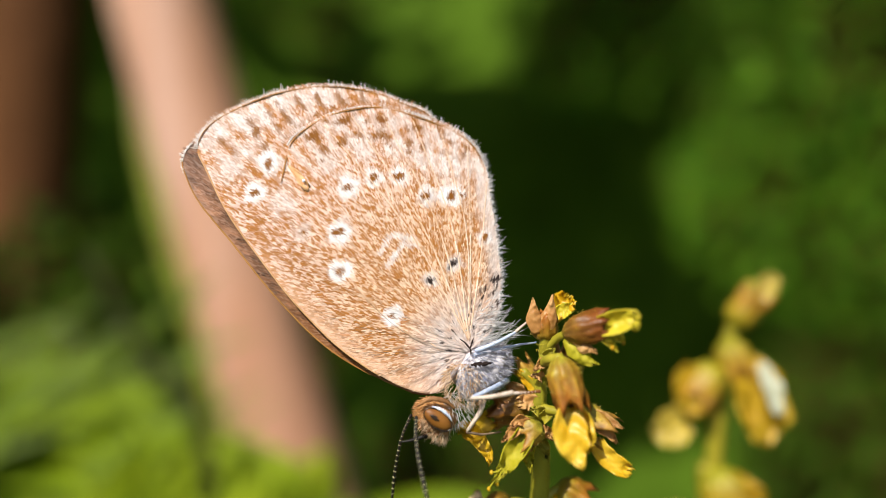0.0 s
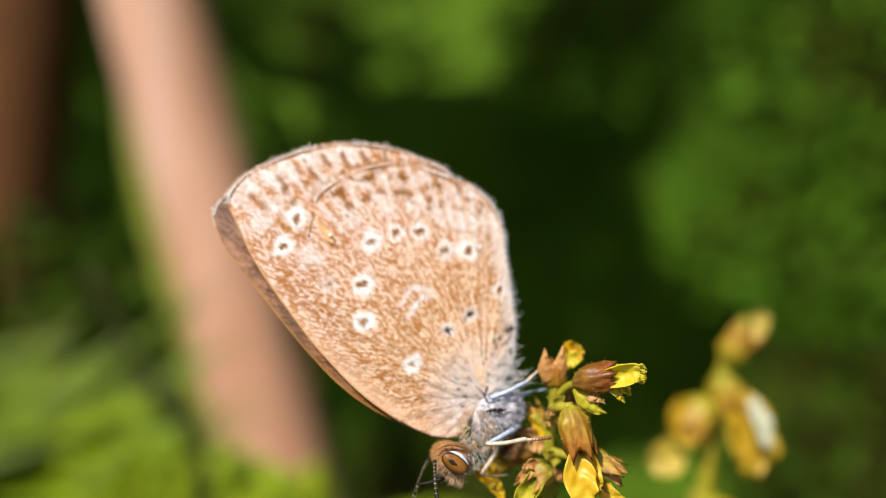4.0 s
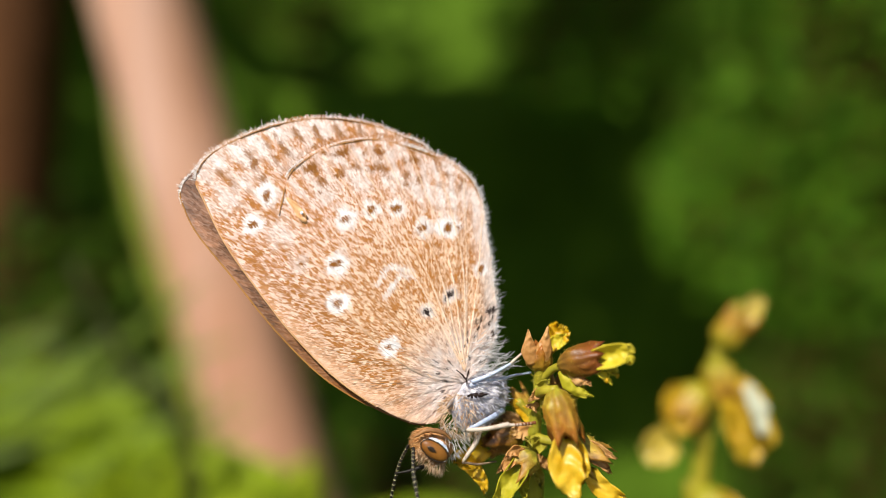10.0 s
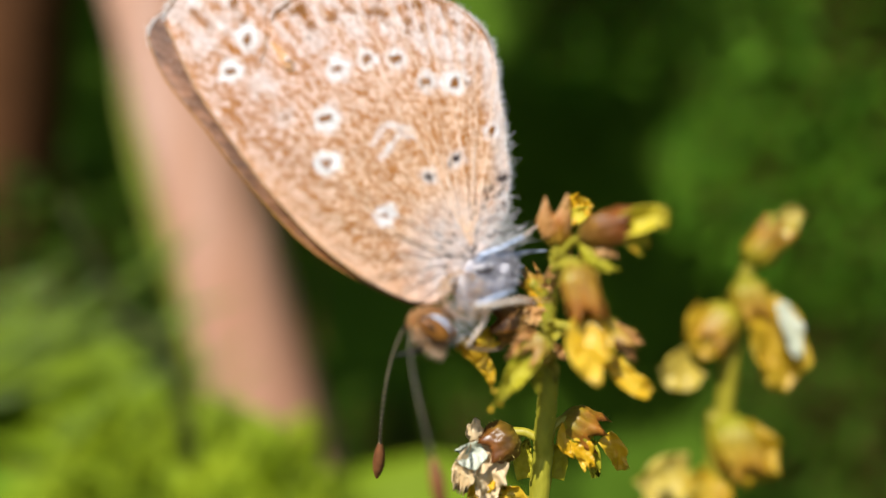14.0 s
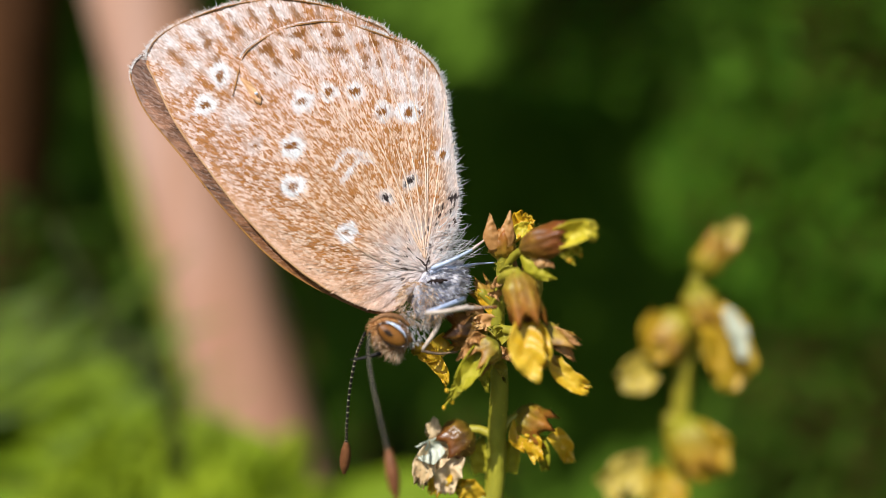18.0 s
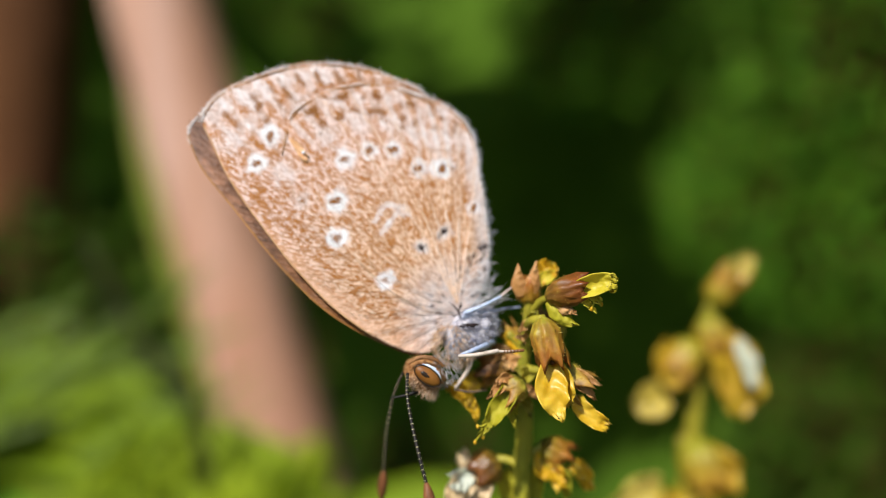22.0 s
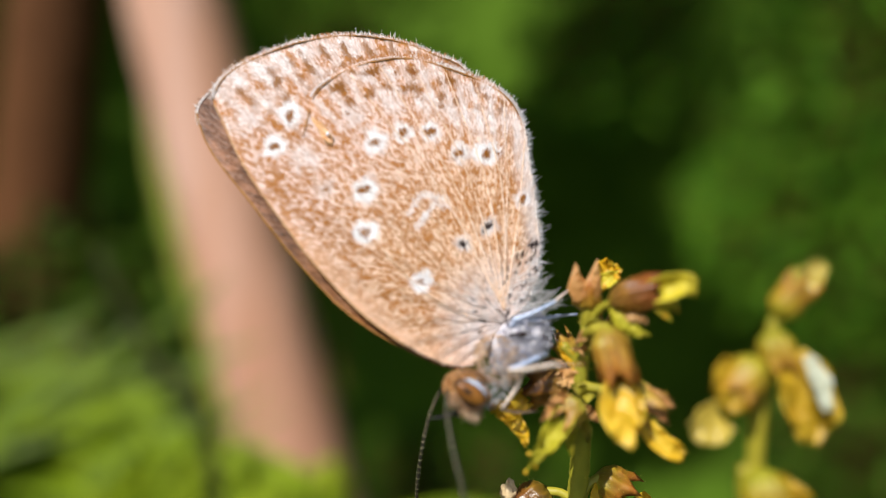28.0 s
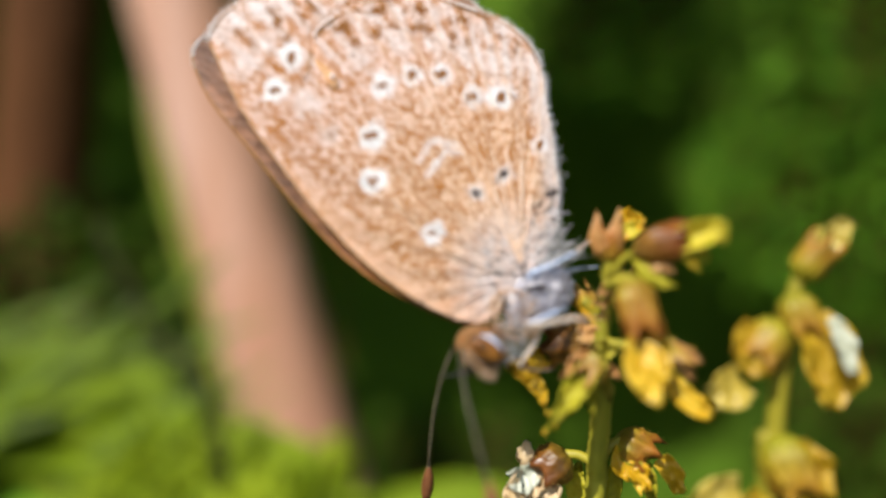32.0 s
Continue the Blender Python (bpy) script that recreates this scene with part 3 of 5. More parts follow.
# eyespots: place, ring's radius, strength of the ring, pupil's length
EYESPOTS = (((-7.39, 3.38), 0.52, 1.0, 0.24), ((-6.84, 4.56), 0.50, 1.0, 0.26), ((-4.07, 1.79), 0.55, 1.0, 0.26), ((-4.07, 0.24), 0.53, 1.0, 0.25), ((-2.07, -1.51), 0.46, 0.9, 0.18),
            ((-0.53, -0.17), 0.40, 0.6, 0.20), ((0.37, 0.48), 0.40, 0.7, 0.22), ((1.58, 1.54), 0.38, 0.8, 0.22), ((2.00, -0.14), 0.25, 0.1, 0.26), ((-3.74, 3.57), 0.52, 0.9, 0.24),
            ((-2.79, 3.94), 0.46, 0.8, 0.24), ((-1.79, 4.02), 0.46, 0.9, 0.26), ((-0.68, 3.22), 0.48, 0.8, 0.28), ((0.30, 3.21), 0.56, 1.0, 0.26), ((0.72, 3.22), 0.20, 0.3, 0.13), ((-5.51, 1.78), 0.42, 0.4, 0.18))
# brown dashes of the two submarginal rows: place, half length, half width, strength
DASHES = (((-5.16, 5.70), 0.24, 0.30, 0.9), ((-4.72, 5.04), 0.19, 0.24, 0.8), ((-3.86, 6.30), 0.21, 0.26, 0.9), ((-3.92, 5.46), 0.17, 0.18, 0.8), ((-3.38, 5.72), 0.17, 0.18, 0.75),
          ((-2.48, 6.42), 0.22, 0.26, 0.95), ((-2.64, 5.72), 0.18, 0.17, 0.8), ((-2.17, 5.62), 0.18, 0.17, 0.8), ((-0.99, 6.04), 0.21, 0.25, 0.9), ((-1.32, 5.37), 0.18, 0.18, 0.75), ((-0.83, 5.23), 0.17, 0.17, 0.75),
          ((0.29, 5.37), 0.16, 0.14, 0.75), ((0.95, 5.18), 0.18, 0.17, 0.8), ((0.10, 5.02), 0.12, 0.12, 0.5), ((-8.70, 5.45), 0.36, 0.12, 0.55), ((-8.20, 5.10), 0.30, 0.10, 0.4),
          ((-7.62, 6.23), 0.36, 0.11, 0.75), ((-7.36, 5.70), 0.20, 0.16, 0.8), ((-7.02, 5.22), 0.22, 0.15, 0.75), ((-6.90, 6.62), 0.34, 0.10, 0.55), ((-6.24, 6.52), 0.55, 0.11, 0.8), ((-5.62, 6.98), 0.40, 0.11, 0.75),
          ((-4.96, 7.20), 0.36, 0.12, 0.8), ((-4.10, 7.28), 0.34, 0.12, 0.7), ((-3.20, 7.25), 0.28, 0.12, 0.7), ((-6.45, 5.85), 0.40, 0.09, 0.5))
WHITES = (((-9.11, 5.74), .45), ((-8.71, 6.10), .40), ((-8.02, 6.45), .48), ((-7.28, 6.66), .40), ((-7.43, 6.02), .40), ((-6.55, 7.08), .40), ((-6.05, 7.16), .32), ((-5.26, 7.36), .40), ((-4.58, 7.32), .40),
          ((-4.30, 6.06), .35), ((-3.26, 6.21), .36), ((-3.20, 5.18), .50), ((-1.92, 5.17), .50), ((-0.84, 4.85), .55), ((0.27, 4.45), .70), ((0.45, 5.75), .45), ((-0.30, 5.70), .35), ((-8.36, 4.38), .5),
          ((-6.30, 2.92), .5), ((-5.81, 6.05), .42), ((-4.54, 4.56), .50), ((-7.70, 5.11), .4), ((-2.10, 6.00), .28), ((1.25, 4.55), .35), ((-1.75, 6.30), .3))
# pale veins of the hindwing: root, knee, tip
VEIN_TIPS = ((-4.76, 6.19), (-3.65, 6.56), (-2.44, 6.65), (-1.22, 6.43), (-0.08, 5.96), (0.98, 5.41), (1.74, 3.86))


def vein_line(tip, n=15):
    a, b = np.array((0.91, -2.46)), np.array(tip)
    return spline([a, (a + b) / 2 + np.array((0.45, 0.1)) * (1 if tip[0] < 0.5 else 0.2), b], n)


# black specks by the inner margin
SPECKS = ((1.54, -0.56, 0.09), (1.88, -0.68, 0.10), (1.49, -0.86, 0.07), (1.99, -1.05, 0.08), (1.94, -0.20, 0.12), (2.08, -0.08, 0.10), (1.70, -0.78, 0.08), (1.60, -0.40, 0.06), (1.78, -1.30, 0.06), (1.32, -1.20, 0.05), (1.62, 1.52, 0.08), (1.36, 1.60, 0.06), (0.20, -2.82, 0.10))

# two nested pale chevrons in the wing's middle
CHEVRONS = (((-2.51, 0.92), (-2.24, 1.42)), ((-2.24, 1.42), (-2.01, 1.64)), ((-1.95, 1.62), (-1.18, 1.52)), ((-2.23, 0.40), (-1.90, 0.88)), ((-1.90, 0.88), (-1.64, 1.22)), ((-1.60, 1.24), (-1.06, 1.20)))


def edge_distance(pq, outline, a, b):
    """How far points lie from a stretch of a wing's margin."""
    e = outline[int(a * len(outline)):int(b * len(outline))]
    return np.min(np.linalg.norm(pq[:, None, :] - e[None], axis=2), axis=1)


def noisy(pq, size, seed):
    return np.array([noise.noise(Vector((p / size, q / size, seed))) for p, q in pq])


def pigment(pq, kind, r=None):
    """Colour of the scales: orange-tan ground under pale dusting, ringed spots, brown dashes and margins."""
    pq = np.asarray(pq, float)
    d = pq - ROOT
    dist = np.linalg.norm(d, axis=1)
    ang = np.arctan2(d[:, 1], -d[:, 0])
    big = noisy(pq, 2.2, 1.7)
    fine = np.array([0.6 * noise.noise(Vector((a * 40, r_ * 0.9, 4.0))) + 0.8 * noise.noise(Vector((a * 100, r_ * 1.9, 8.0))) for a, r_ in zip(ang, dist)])
    near = np.clip((4.2 - dist) / 2.4, 0, 1)
    fine = fine * (1 - near) + (0.7 * noisy(pq, 0.20, 5.5) + 0.5 * noisy(pq, 0.5, 2.5)) * near
    if kind == "far":
        low = np.clip((9.5 - dist) / 5, 0, 1)[:, None]
        tip = np.clip((dist - 11.5) / 1.5, 0, 1)[:, None]
        c = np.array((0.30, 0.155, 0.095)) * (1 - low) + np.array((0.23, 0.095, 0.030)) * low
        c = (c * (1 - tip) + np.array((0.24, 0.135, 0.095)) * tip) * (1 + 0.9 * fine + 0.6 * big)[:, None]
        return np.clip(c, 0.02, 1)
    tan_, dust, white = np.array((0.47, 0.188, 0.038)), np.array((0.92, 0.715, 0.645)), np.array((0.94, 0.93, 0.97))
    brown = np.array((0.30, 0.112, 0.010))
    # wavy clumps of pale scales
    clump = np.array([noise.noise(Vector((a * r_ / 0.08, r_ / 0.17, 31.0))) + 0.35 * noise.noise(Vector((a * r_ / 0.24, r_ / 0.42, 37.0))) for a, r_ in zip(ang, dist)])
    fm = np.minimum(edge_distance(pq, FORE, 0.44, 0.86), edge_distance(pq, HIND, 0.30, 0.72))
    outer = np.clip((dist - 6.0) / 5.0, 0, 1)
    k = 0.49 + 0.13 * big + 0.34 * fine + 0.95 * clump - 0.08 * outer
    if r is not None:
        k = np.clip(k + r.normal(0, 0.16, len(pq)), 0, 1)
        k = 0.25 * k + 0.75 * np.clip((k - 0.5) * 2.6 + 0.5, 0, 1)
    warm = np.clip((8.5 - dist) / 4, 0, 1)[:, None]
    dusts = dust * (1 - warm) + np.array((0.93, 0.69, 0.51)) * warm
    c = tan_ + (dusts - tan_) * np.clip(k, 0, 1)[:, None]
    jit = noisy(pq, 0.32, 9.0)
    front = edge_distance(pq, FORE, 0.02, 0.40)
    smooth = np.clip(1.3 - front / 0.7, 0, 1) * np.clip((9.5 - dist) / 4, 0, 1) * 0.75
    c += (np.array((0.86, 0.56, 0.38)) - c) * smooth[:, None]
    # pale and brown stripes in the outer field
    field = np.clip((2.3 - fm) / 1.2, 0, 1) * (fm > 0.1)
    stripe = np.sin(ang * 96 + 2.5 * noisy(pq, 3.0, 3.3)) + 1.2 * jit
    c += (white - c) * (field * 0.36 * np.clip(stripe + 0.2, 0, 1))[:, None]
    c += (brown * 1.8 - c) * (field * 0.34 * np.clip(-stripe - 0.3, 0, 1))[:, None]
    for (x, y), s in WHITES:
        r_ = np.hypot(pq[:, 0] - x, pq[:, 1] - y) * (1 + 0.6 * jit) / s
        c += (white - c) * ((0.42 + 0.25 * np.clip(clump, -1, 1)) * np.clip(1.5 - r_ * 1.1, 0, 1))[:, None]
    for (x, y), hl, hw, s in DASHES:
        e = unit(np.array((x, y)) - ROOT)
        a = (pq - (x, y)) @ e
        b = (pq - (x, y)) @ np.array((-e[1], e[0]))
        r_ = np.hypot(a / hl, b / hw) * (1 + 0.9 * jit + 0.35 * clump)
        c += (brown * 0.9 - c) * (1.1 * s * np.clip(1.8 - r_ * 1.4, 0, 1))[:, None]
    for a_, b_ in CHEVRONS:
        a_, b_ = np.array(a_), np.array(b_)
        u_ = np.clip(((pq - a_) @ (b_ - a_)) / ((b_ - a_) @ (b_ - a_)), 0, 1)
        r_ = np.linalg.norm(pq - a_ - u_[:, None] * (b_ - a_), axis=1) * (1 + 0.5 * jit)
        c += (white - c) * (0.6 * np.clip((0.14 - r_) / 0.08, 0, 1))[:, None]
    # brown scales beside the veins
    for tip in VEIN_TIPS:
        e = vein_line(tip, 60)
        r_ = np.min(np.linalg.norm(pq[:, None, :] - e[None], axis=2), axis=1)
        c += (brown * 1.6 - c) * (0.5 * np.clip(1 - np.abs(r_ - 0.085) / 0.05, 0, 1) * np.clip(0.35 + 1.6 * jit, 0, 1) * np.clip((dist - 1.5) / 2, 0, 1))[:, None]
    # grey dusting at the root and along the inner margin, with black specks
    inner = edge_distance(pq, HIND, 0.74, 0.98)
    grey = np.clip(np.maximum((2.7 - dist) / 1.5, (0.75 - inner) / 0.5), 0, 1) * (0.75 + 0.4 * jit)
    c += (np.array((0.74, 0.67, 0.66)) - c) * np.clip(grey, 0, 1)[:, None]
    speck = np.clip((noisy(pq, 0.16, 21.0) - 0.30) * 6, 0, 1) * np.clip((3.4 - dist) / 1.2 + (0.6 - inner), 0, 1)
    c += (np.array((0.05, 0.032, 0.025)) - c) * np.clip(speck, 0, 0.9)[:, None]
    for x, y, rr in SPECKS:
        r_ = np.hypot(pq[:, 0] - x, pq[:, 1] - y) * (1 + 0.9 * jit) / rr
        c += (np.array((0.045, 0.025, 0.018)) - c) * np.clip(1.7 - 1.3 * r_, 0, 1)[:, None]
    for i, ((x, y), rr, s, pl) in enumerate(EYESPOTS):
        r_ = np.hypot(pq[:, 0] - x, pq[:, 1] - y) * (1 + 0.45 * jit)
        c += (white - c) * (s * np.clip((rr * 1.02 - r_) / 0.20, 0, 1) * np.clip(0.55 + r_ / rr, 0, 1))[:, None]
        th = 0.7 + 0.5 * math.sin(i * 2.1)
        a = (pq[:, 0] - x) * math.cos(th) + (pq[:, 1] - y) * math.sin(th)
        b = (pq[:, 1] - y) * math.cos(th) - (pq[:, 0] - x) * math.sin(th)
        r_ = np.hypot(a / (pl * 1.1), b / (pl * 0.68)) * (1 + 0.7 * jit)
        dark = np.array((0.035, 0.022, 0.02)) if i in (5, 6, 8) else np.array((0.27, 0.10, 0.006))
        c += (dark - c) * np.clip(2.1 - r_ * 2.1, 0, 1)[:, None]
    # the thin brown line inside the margins
    line = np.clip(1 - np.abs(fm - 0.10) / 0.08, 0, 1) * (0.8 + 0.4 * jit)
    c += (brown - c) * line[:, None]
    return np.clip(c, 0.01, 0.95)


def inside(pq, poly):
    x, y = pq[:, 0], pq[:, 1]
    hit = np.zeros(len(pq), bool)
    for a, b in zip(poly, np.roll(poly, -1, 0)):
        cross = (a[1] > y) != (b[1] > y)
        hit ^= cross & (x < (b[0] - a[0]) * (y - a[1]) / (b[1] - a[1] + 1e-12) + a[0])
    return hit


def rib(pq):
    """Shallow folds that run out from the wing's root."""
    d = np.asarray(pq, float) - ROOT
    return 0.030 * np.sin(np.arctan2(d[:, 1], -d[:, 0]) * 26)


def wing_membrane(outline, out, kind):
    """A thin two-faced membrane: rings shrunk from the margin to the wing's middle, lightly ribbed."""
    c = outline.mean(0)
    geo, rings, n = Geo(), 60, len(outline)
    t = np.linspace(1, 0.02, rings)
    pq = np.vstack([c + (outline - c) * s for s in t])
    fold = rib(pq)
    top = on_wing(pq, out + fold)
    low = on_wing(pq, out - 0.05 + fold)
    k = len(pq)
    f = []
    for i in range(rings - 1):
        for j in range(n):
            a, b = i * n + j, i * n + (j + 1) % n
            f += [(a, b, b + n, a + n), (k + a + n, k + b + n, k + b, k + a)]
    f += [(b, a, k + a, k + b) for a, b in zip(range(n), list(range(1, n)) + [0])]
    f += [tuple((rings - 1) * n + j for j in range(n)), tuple(k + (rings - 1) * n + j for j in range(n - 1, -1, -1))]
    col = pigment(pq, kind)
    return geo.add(np.vstack([top, low]), f, np.vstack([col, col]))


def wing_scales(outline, out, kind, step, skip=None, seed=3):
    """Rows of overlapping scales that point away from the wing's root."""
    r = np.random.default_rng(seed)
    lo, hi = outline.min(0), outline.max(0)
    xs, ys = np.arange(lo[0], hi[0], step), np.arange(lo[1], hi[1], step * 1.25)
    pq = np.stack(np.meshgrid(xs, ys), -1).reshape(-1, 2) + r.uniform(-0.5, 0.5, (len(xs) * len(ys), 2)) * step
    keep = inside(pq, outline) & (edge_distance(pq, outline, 0, 1) > 0.05) & (edge_distance(pq, outline, 0, 0.42) > 0.14)
    if skip is not None:
        keep &= ~inside(pq, skip)
    pq = pq[keep]
    col = pigment(pq, kind, r) * r.uniform(0.86, 1.10, (len(pq), 1))
    d = unit(pq - ROOT)
    th = r.normal(0, 0.16, len(pq))
    d = np.stack([d[:, 0] * np.cos(th) - d[:, 1] * np.sin(th), d[:, 0] * np.sin(th) + d[:, 1] * np.cos(th)], 1)
    s = np.stack([-d[:, 1], d[:, 0]], 1)
    ln, wd = r.uniform(0.13, 0.25, len(pq)), r.uniform(0.018, 0.031, len(pq))
    base = out + rib(pq) + 0.012
    lift = r.uniform(0.008, 0.038, len(pq)) * np.clip(edge_distance(pq, outline, 0, 1) / 0.5, 0.1, 1)
    tip = pq + d * ln[:, None]
    q = [on_wing(pq - s * wd[:, None] * 0.6, base), on_wing(pq + s * wd[:, None] * 0.6, base), on_wing(pq + d * ln[:, None] * 0.6 + s * wd[:, None], base + lift * 0.75),
         on_wing(tip + s * wd[:, None] * 0.45, base + lift), on_wing(tip - s * wd[:, None] * 0.45, base + lift), on_wing(pq + d * ln[:, None] * 0.6 - s * wd[:, None], base + lift * 0.75)]
    v = np.stack(q, 1).reshape(-1, 3)
    f = [(i, i + 1, i + 2, i + 5) for i in range(0, len(v), 6)] + [(i + 5, i + 2, i + 3, i + 4) for i in range(0, len(v), 6)]
    return Geo().add(v, f, np.repeat(np.clip(col, 0.01, 0.95), 6, 0))


def fringe(outline, a, b, out, length, count, seed):
    """Fine hair-scales along a stretch of a wing's margin."""
    r = np.random.default_rng(seed)
    idx = r.uniform(a, b, count) * (len(outline) - 1)
    i = idx.astype(int)
    t = (idx - i)[:, None]
    nxt = np.take(outline, i + 1, 0, mode="wrap")
    p = outline[i] * (1 - t) + nxt * t
    tang = unit(nxt - outline[i])
    out2 = np.stack([tang[:, 1], -tang[:, 0]], 1)
    c = outline.mean(0)
    flip = np.sign(((p - c) * out2).sum(1))[:, None]
    out2 = out2 * flip
    way = out2 + 0.35 * unit(p - ROOT) + r.normal(0, 0.25, p.shape)
    w3 = way[:, :1] * W_1 + way[:, 1:] * W_2 + np.outer(r.normal(0, 0.25, count), W_N)
    return hairs(Geo(), on_wing(p - out2 * 0.03, out + r.uniform(-0.05, 0.03, count)), w3, length * r.uniform(0.5, 1.3, count) * (1 + (r.uniform(size=count) > 0.94) * 1.1), 0.015, 0.3, seed)


foot = np.array((2.44, 28.60, -4.24))
fly = thing("butterfly", foot, "small tan butterfly with closed spotted wings, head down on flowers", "butterfly")
far = part("far_forewing", wing_membrane(FARFORE, -0.42, "far"), M_MEMBRANE, fly, "dark grey-brown upper side of the far forewing")
part("scale_cover", wing_scales(FARFORE, -0.42, "far", 0.085, FORE * 0.97 + FORE.mean(0) * 0.03, 5), M_DARKSCALE, far, kind="stuff")
part("fringe", fringe(FARFORE, 0.42, 0.62, -0.42, 0.11, 420, 31), M_FRINGE, far, kind="stuff")
fore = part("near_forewing", wing_membrane(FORE, -0.06, "near"), M_MEMBRANE, fly, "tan forewing with white-ringed dark spots")
part("scale_cover", wing_scales(FORE, -0.06, "near", 0.058, HIND * 0.95 + HIND.mean(0) * 0.05, 6), M_SCALE, fore, kind="stuff")
part("fringe", fringe(FORE, 0.44, 0.86, -0.06, 0.15, 1300, 32), M_FRINGE, fore, "pale fringe of fine hairs", kind="stuff")
hind = part("near_hindwing", wing_membrane(HIND, 0.0, "near"), M_MEMBRANE, fly, "tan hindwing with white-ringed dark spots and pale veins")
part("scale_cover", wing_scales(HIND, 0.0, "near", 0.058, None, 7), M_SCALE, hind, kind="stuff")
part("short_fringe", fringe(HIND, 0.30, 0.50, 0.0, 0.06, 500, 35), M_FRINGE, hind, kind="stuff")
part("fringe", fringe(HIND, 0.50, 0.72, 0.0, 0.14, 800, 33), M_FRINGE, hind, "pale fringe of fine hairs", kind="stuff")
part("anal_hairs", fringe(HIND, 0.70, 0.985, 0.0, 0.22, 620, 34), M_HAIR, hind, "long pale hairs of the inner margin", kind="stuff")
part("far_hindwing", wing_membrane(HIND * 0.92 + HIND.mean(0) * 0.08, -0.62, "far"), M_MEMBRANE, fly)
# brown margin line of the hindwing and its pale veins
edge = HIND[int(0.30 * 219):int(0.70 * 219)]
g = Geo()
tube(g, on_wing(edge * 0.978 + HIND.mean(0) * 0.022, 0.024)[::3], [0.020, 0.030, 0.028, 0.020], 6, 200, 0.7)
part("margin_line", g, M_MARGIN, hind, "brown line along the hindwing's margin")
for tip in VEIN_TIPS:
    g = Geo()
    way = vein_line(tip)
    tube(g, on_wing(way, rib(way) + 0.020), [0.044, 0.030, 0.024], 6, 70, 0.45)
    part("vein", g, M_VEIN, hind)
for tip in ((-8.82, 6.14), (-7.72, 6.74), (-6.48, 7.23), (-8.15, 5.45)):
    a, b = np.array((-0.26, -2.83)), np.array(tip)
    g = Geo()
    way = spline([a, (a + b) / 2 + np.array((-0.5, -0.5)), b], 15)
    tube(g, on_wing(way, rib(way) - 0.055), [0.026, 0.022, 0.018], 6, 60, 0.35)
    part("vein", g, M_VEIN, fore)

g = tube(Geo(), on_wing(FORE[int(0.46 * 199):int(0.85 * 199)] * 0.992 + FORE.mean(0) * 0.008, -0.026)[::3], [0.016, 0.026, 0.024, 0.016], 6, 200, 0.8)
part("margin_line", g, M_MARGIN, fore, "brown line inside the fringe")
# a torn brown fold at the hindwing's front corner; a white blob paints its wet glint
tear = part("torn_fold", sheet(Geo(), on_wing([(-6.22, 4.96), (-6.30, 4.54), (-6.44, 3.82)], 0.03), [0.012, 0.024, 0.012], W_N, 0.3, 0.02, 0.4, 10, 5, 2, 0.03), M_MARGIN, hind, "brown tear in the wing")
part("flap", sheet(Geo(), on_wing([(-6.14, 4.50), (-5.85, 4.20), (-5.60, 3.85), (-5.40, 3.52)], 0.07), [0.03, 0.12, 0.17, 0.10], W_N, 0.5, 0.02, 0.8, 12, 7, 3, 0.10, 0.10), M_TANRIM, tear, "golden-brown crumpled flap")
part("glint_droplet", blob(Geo(), on_wing([(-5.54, 3.87)], 0.17)[0], np.eye(3), (0.07, 0.05, 0.07), 0, 8, 10), M_WHITE, tear, "white speck painted as a glint")
g = tube(Geo(), on_wing(FARFORE[int(0.14 * 179):int(0.47 * 179)], -0.40)[::3], [0.03, 0.035, 0.03], 6, 90, 0.1)
part("costal_rim", g, M_MARGIN, far, "thin brown front rim")
g = tube(Geo(), on_wing(FORE[int(0.14 * 199):int(0.44 * 199)], -0.04)[::3], [0.04, 0.035, 0.03], 6, 90, 0.1)
part("costal_rim", g, M_TANRIM, fore, "tan front rim")

# body: thorax and head
AX = frame_of(np.array((-0.21, 28.60, -5.14)) - np.array((2.04, 29.40, -2.27)))
g = blob(Geo(), (1.46, 29.00, -3.61), AX, (0.88, 0.88, 1.32), 0.3, 16, 24)
part("thorax", g, M_BODY, fly, "grey thorax under pale fur")
g = blob(Geo(), (1.56, 30.10, -1.35), frame_of(np.array((1.65, 30.40, 1.00)) - np.array((1.41, 29.80, -2.97))), (0.5, 0.42, 2.6), 0.1, 14, 18)
part("abdomen", g, M_BODY, fly)
HEAD = np.array((-0.37, 28.20, -5.27))
head = part("head", blob(Geo(), HEAD, frame_of(np.array((-0.62, 28.00, -5.94)) - np.array((-0.09, 28.30, -4.45))), (0.82, 0.74, 0.58), 0.2, 14, 20), M_HEAD, fly, "orange-brown scaled head")
EYE = np.array((-0.28, 27.22, -5.20))
EA = frame_of(np.array((0.17, 27.30, -5.66)) - np.array((-0.93, 27.20, -4.85)), (-0.1, -1, 0.1))
eye = part("eye", blob(Geo(), EYE, EA, (0.31, 0.24, 0.60), 0.0, 16, 24), M_EYE, fly, "glossy brown compound eye")
part("dark_spot", blob(Geo(), (-0.36, 26.99, -5.12), EA, (0.085, 0.03, 0.21), 0.3, 10, 14), M_PUPIL, eye, "dark streak in the eye")
ring = [EYE + EA[2] * 0.64 * math.cos(a) + EA[0] * 0.37 * math.sin(a) + EA[1] * 0.03 for a in np.linspace(0.75, 2.35, 16)]
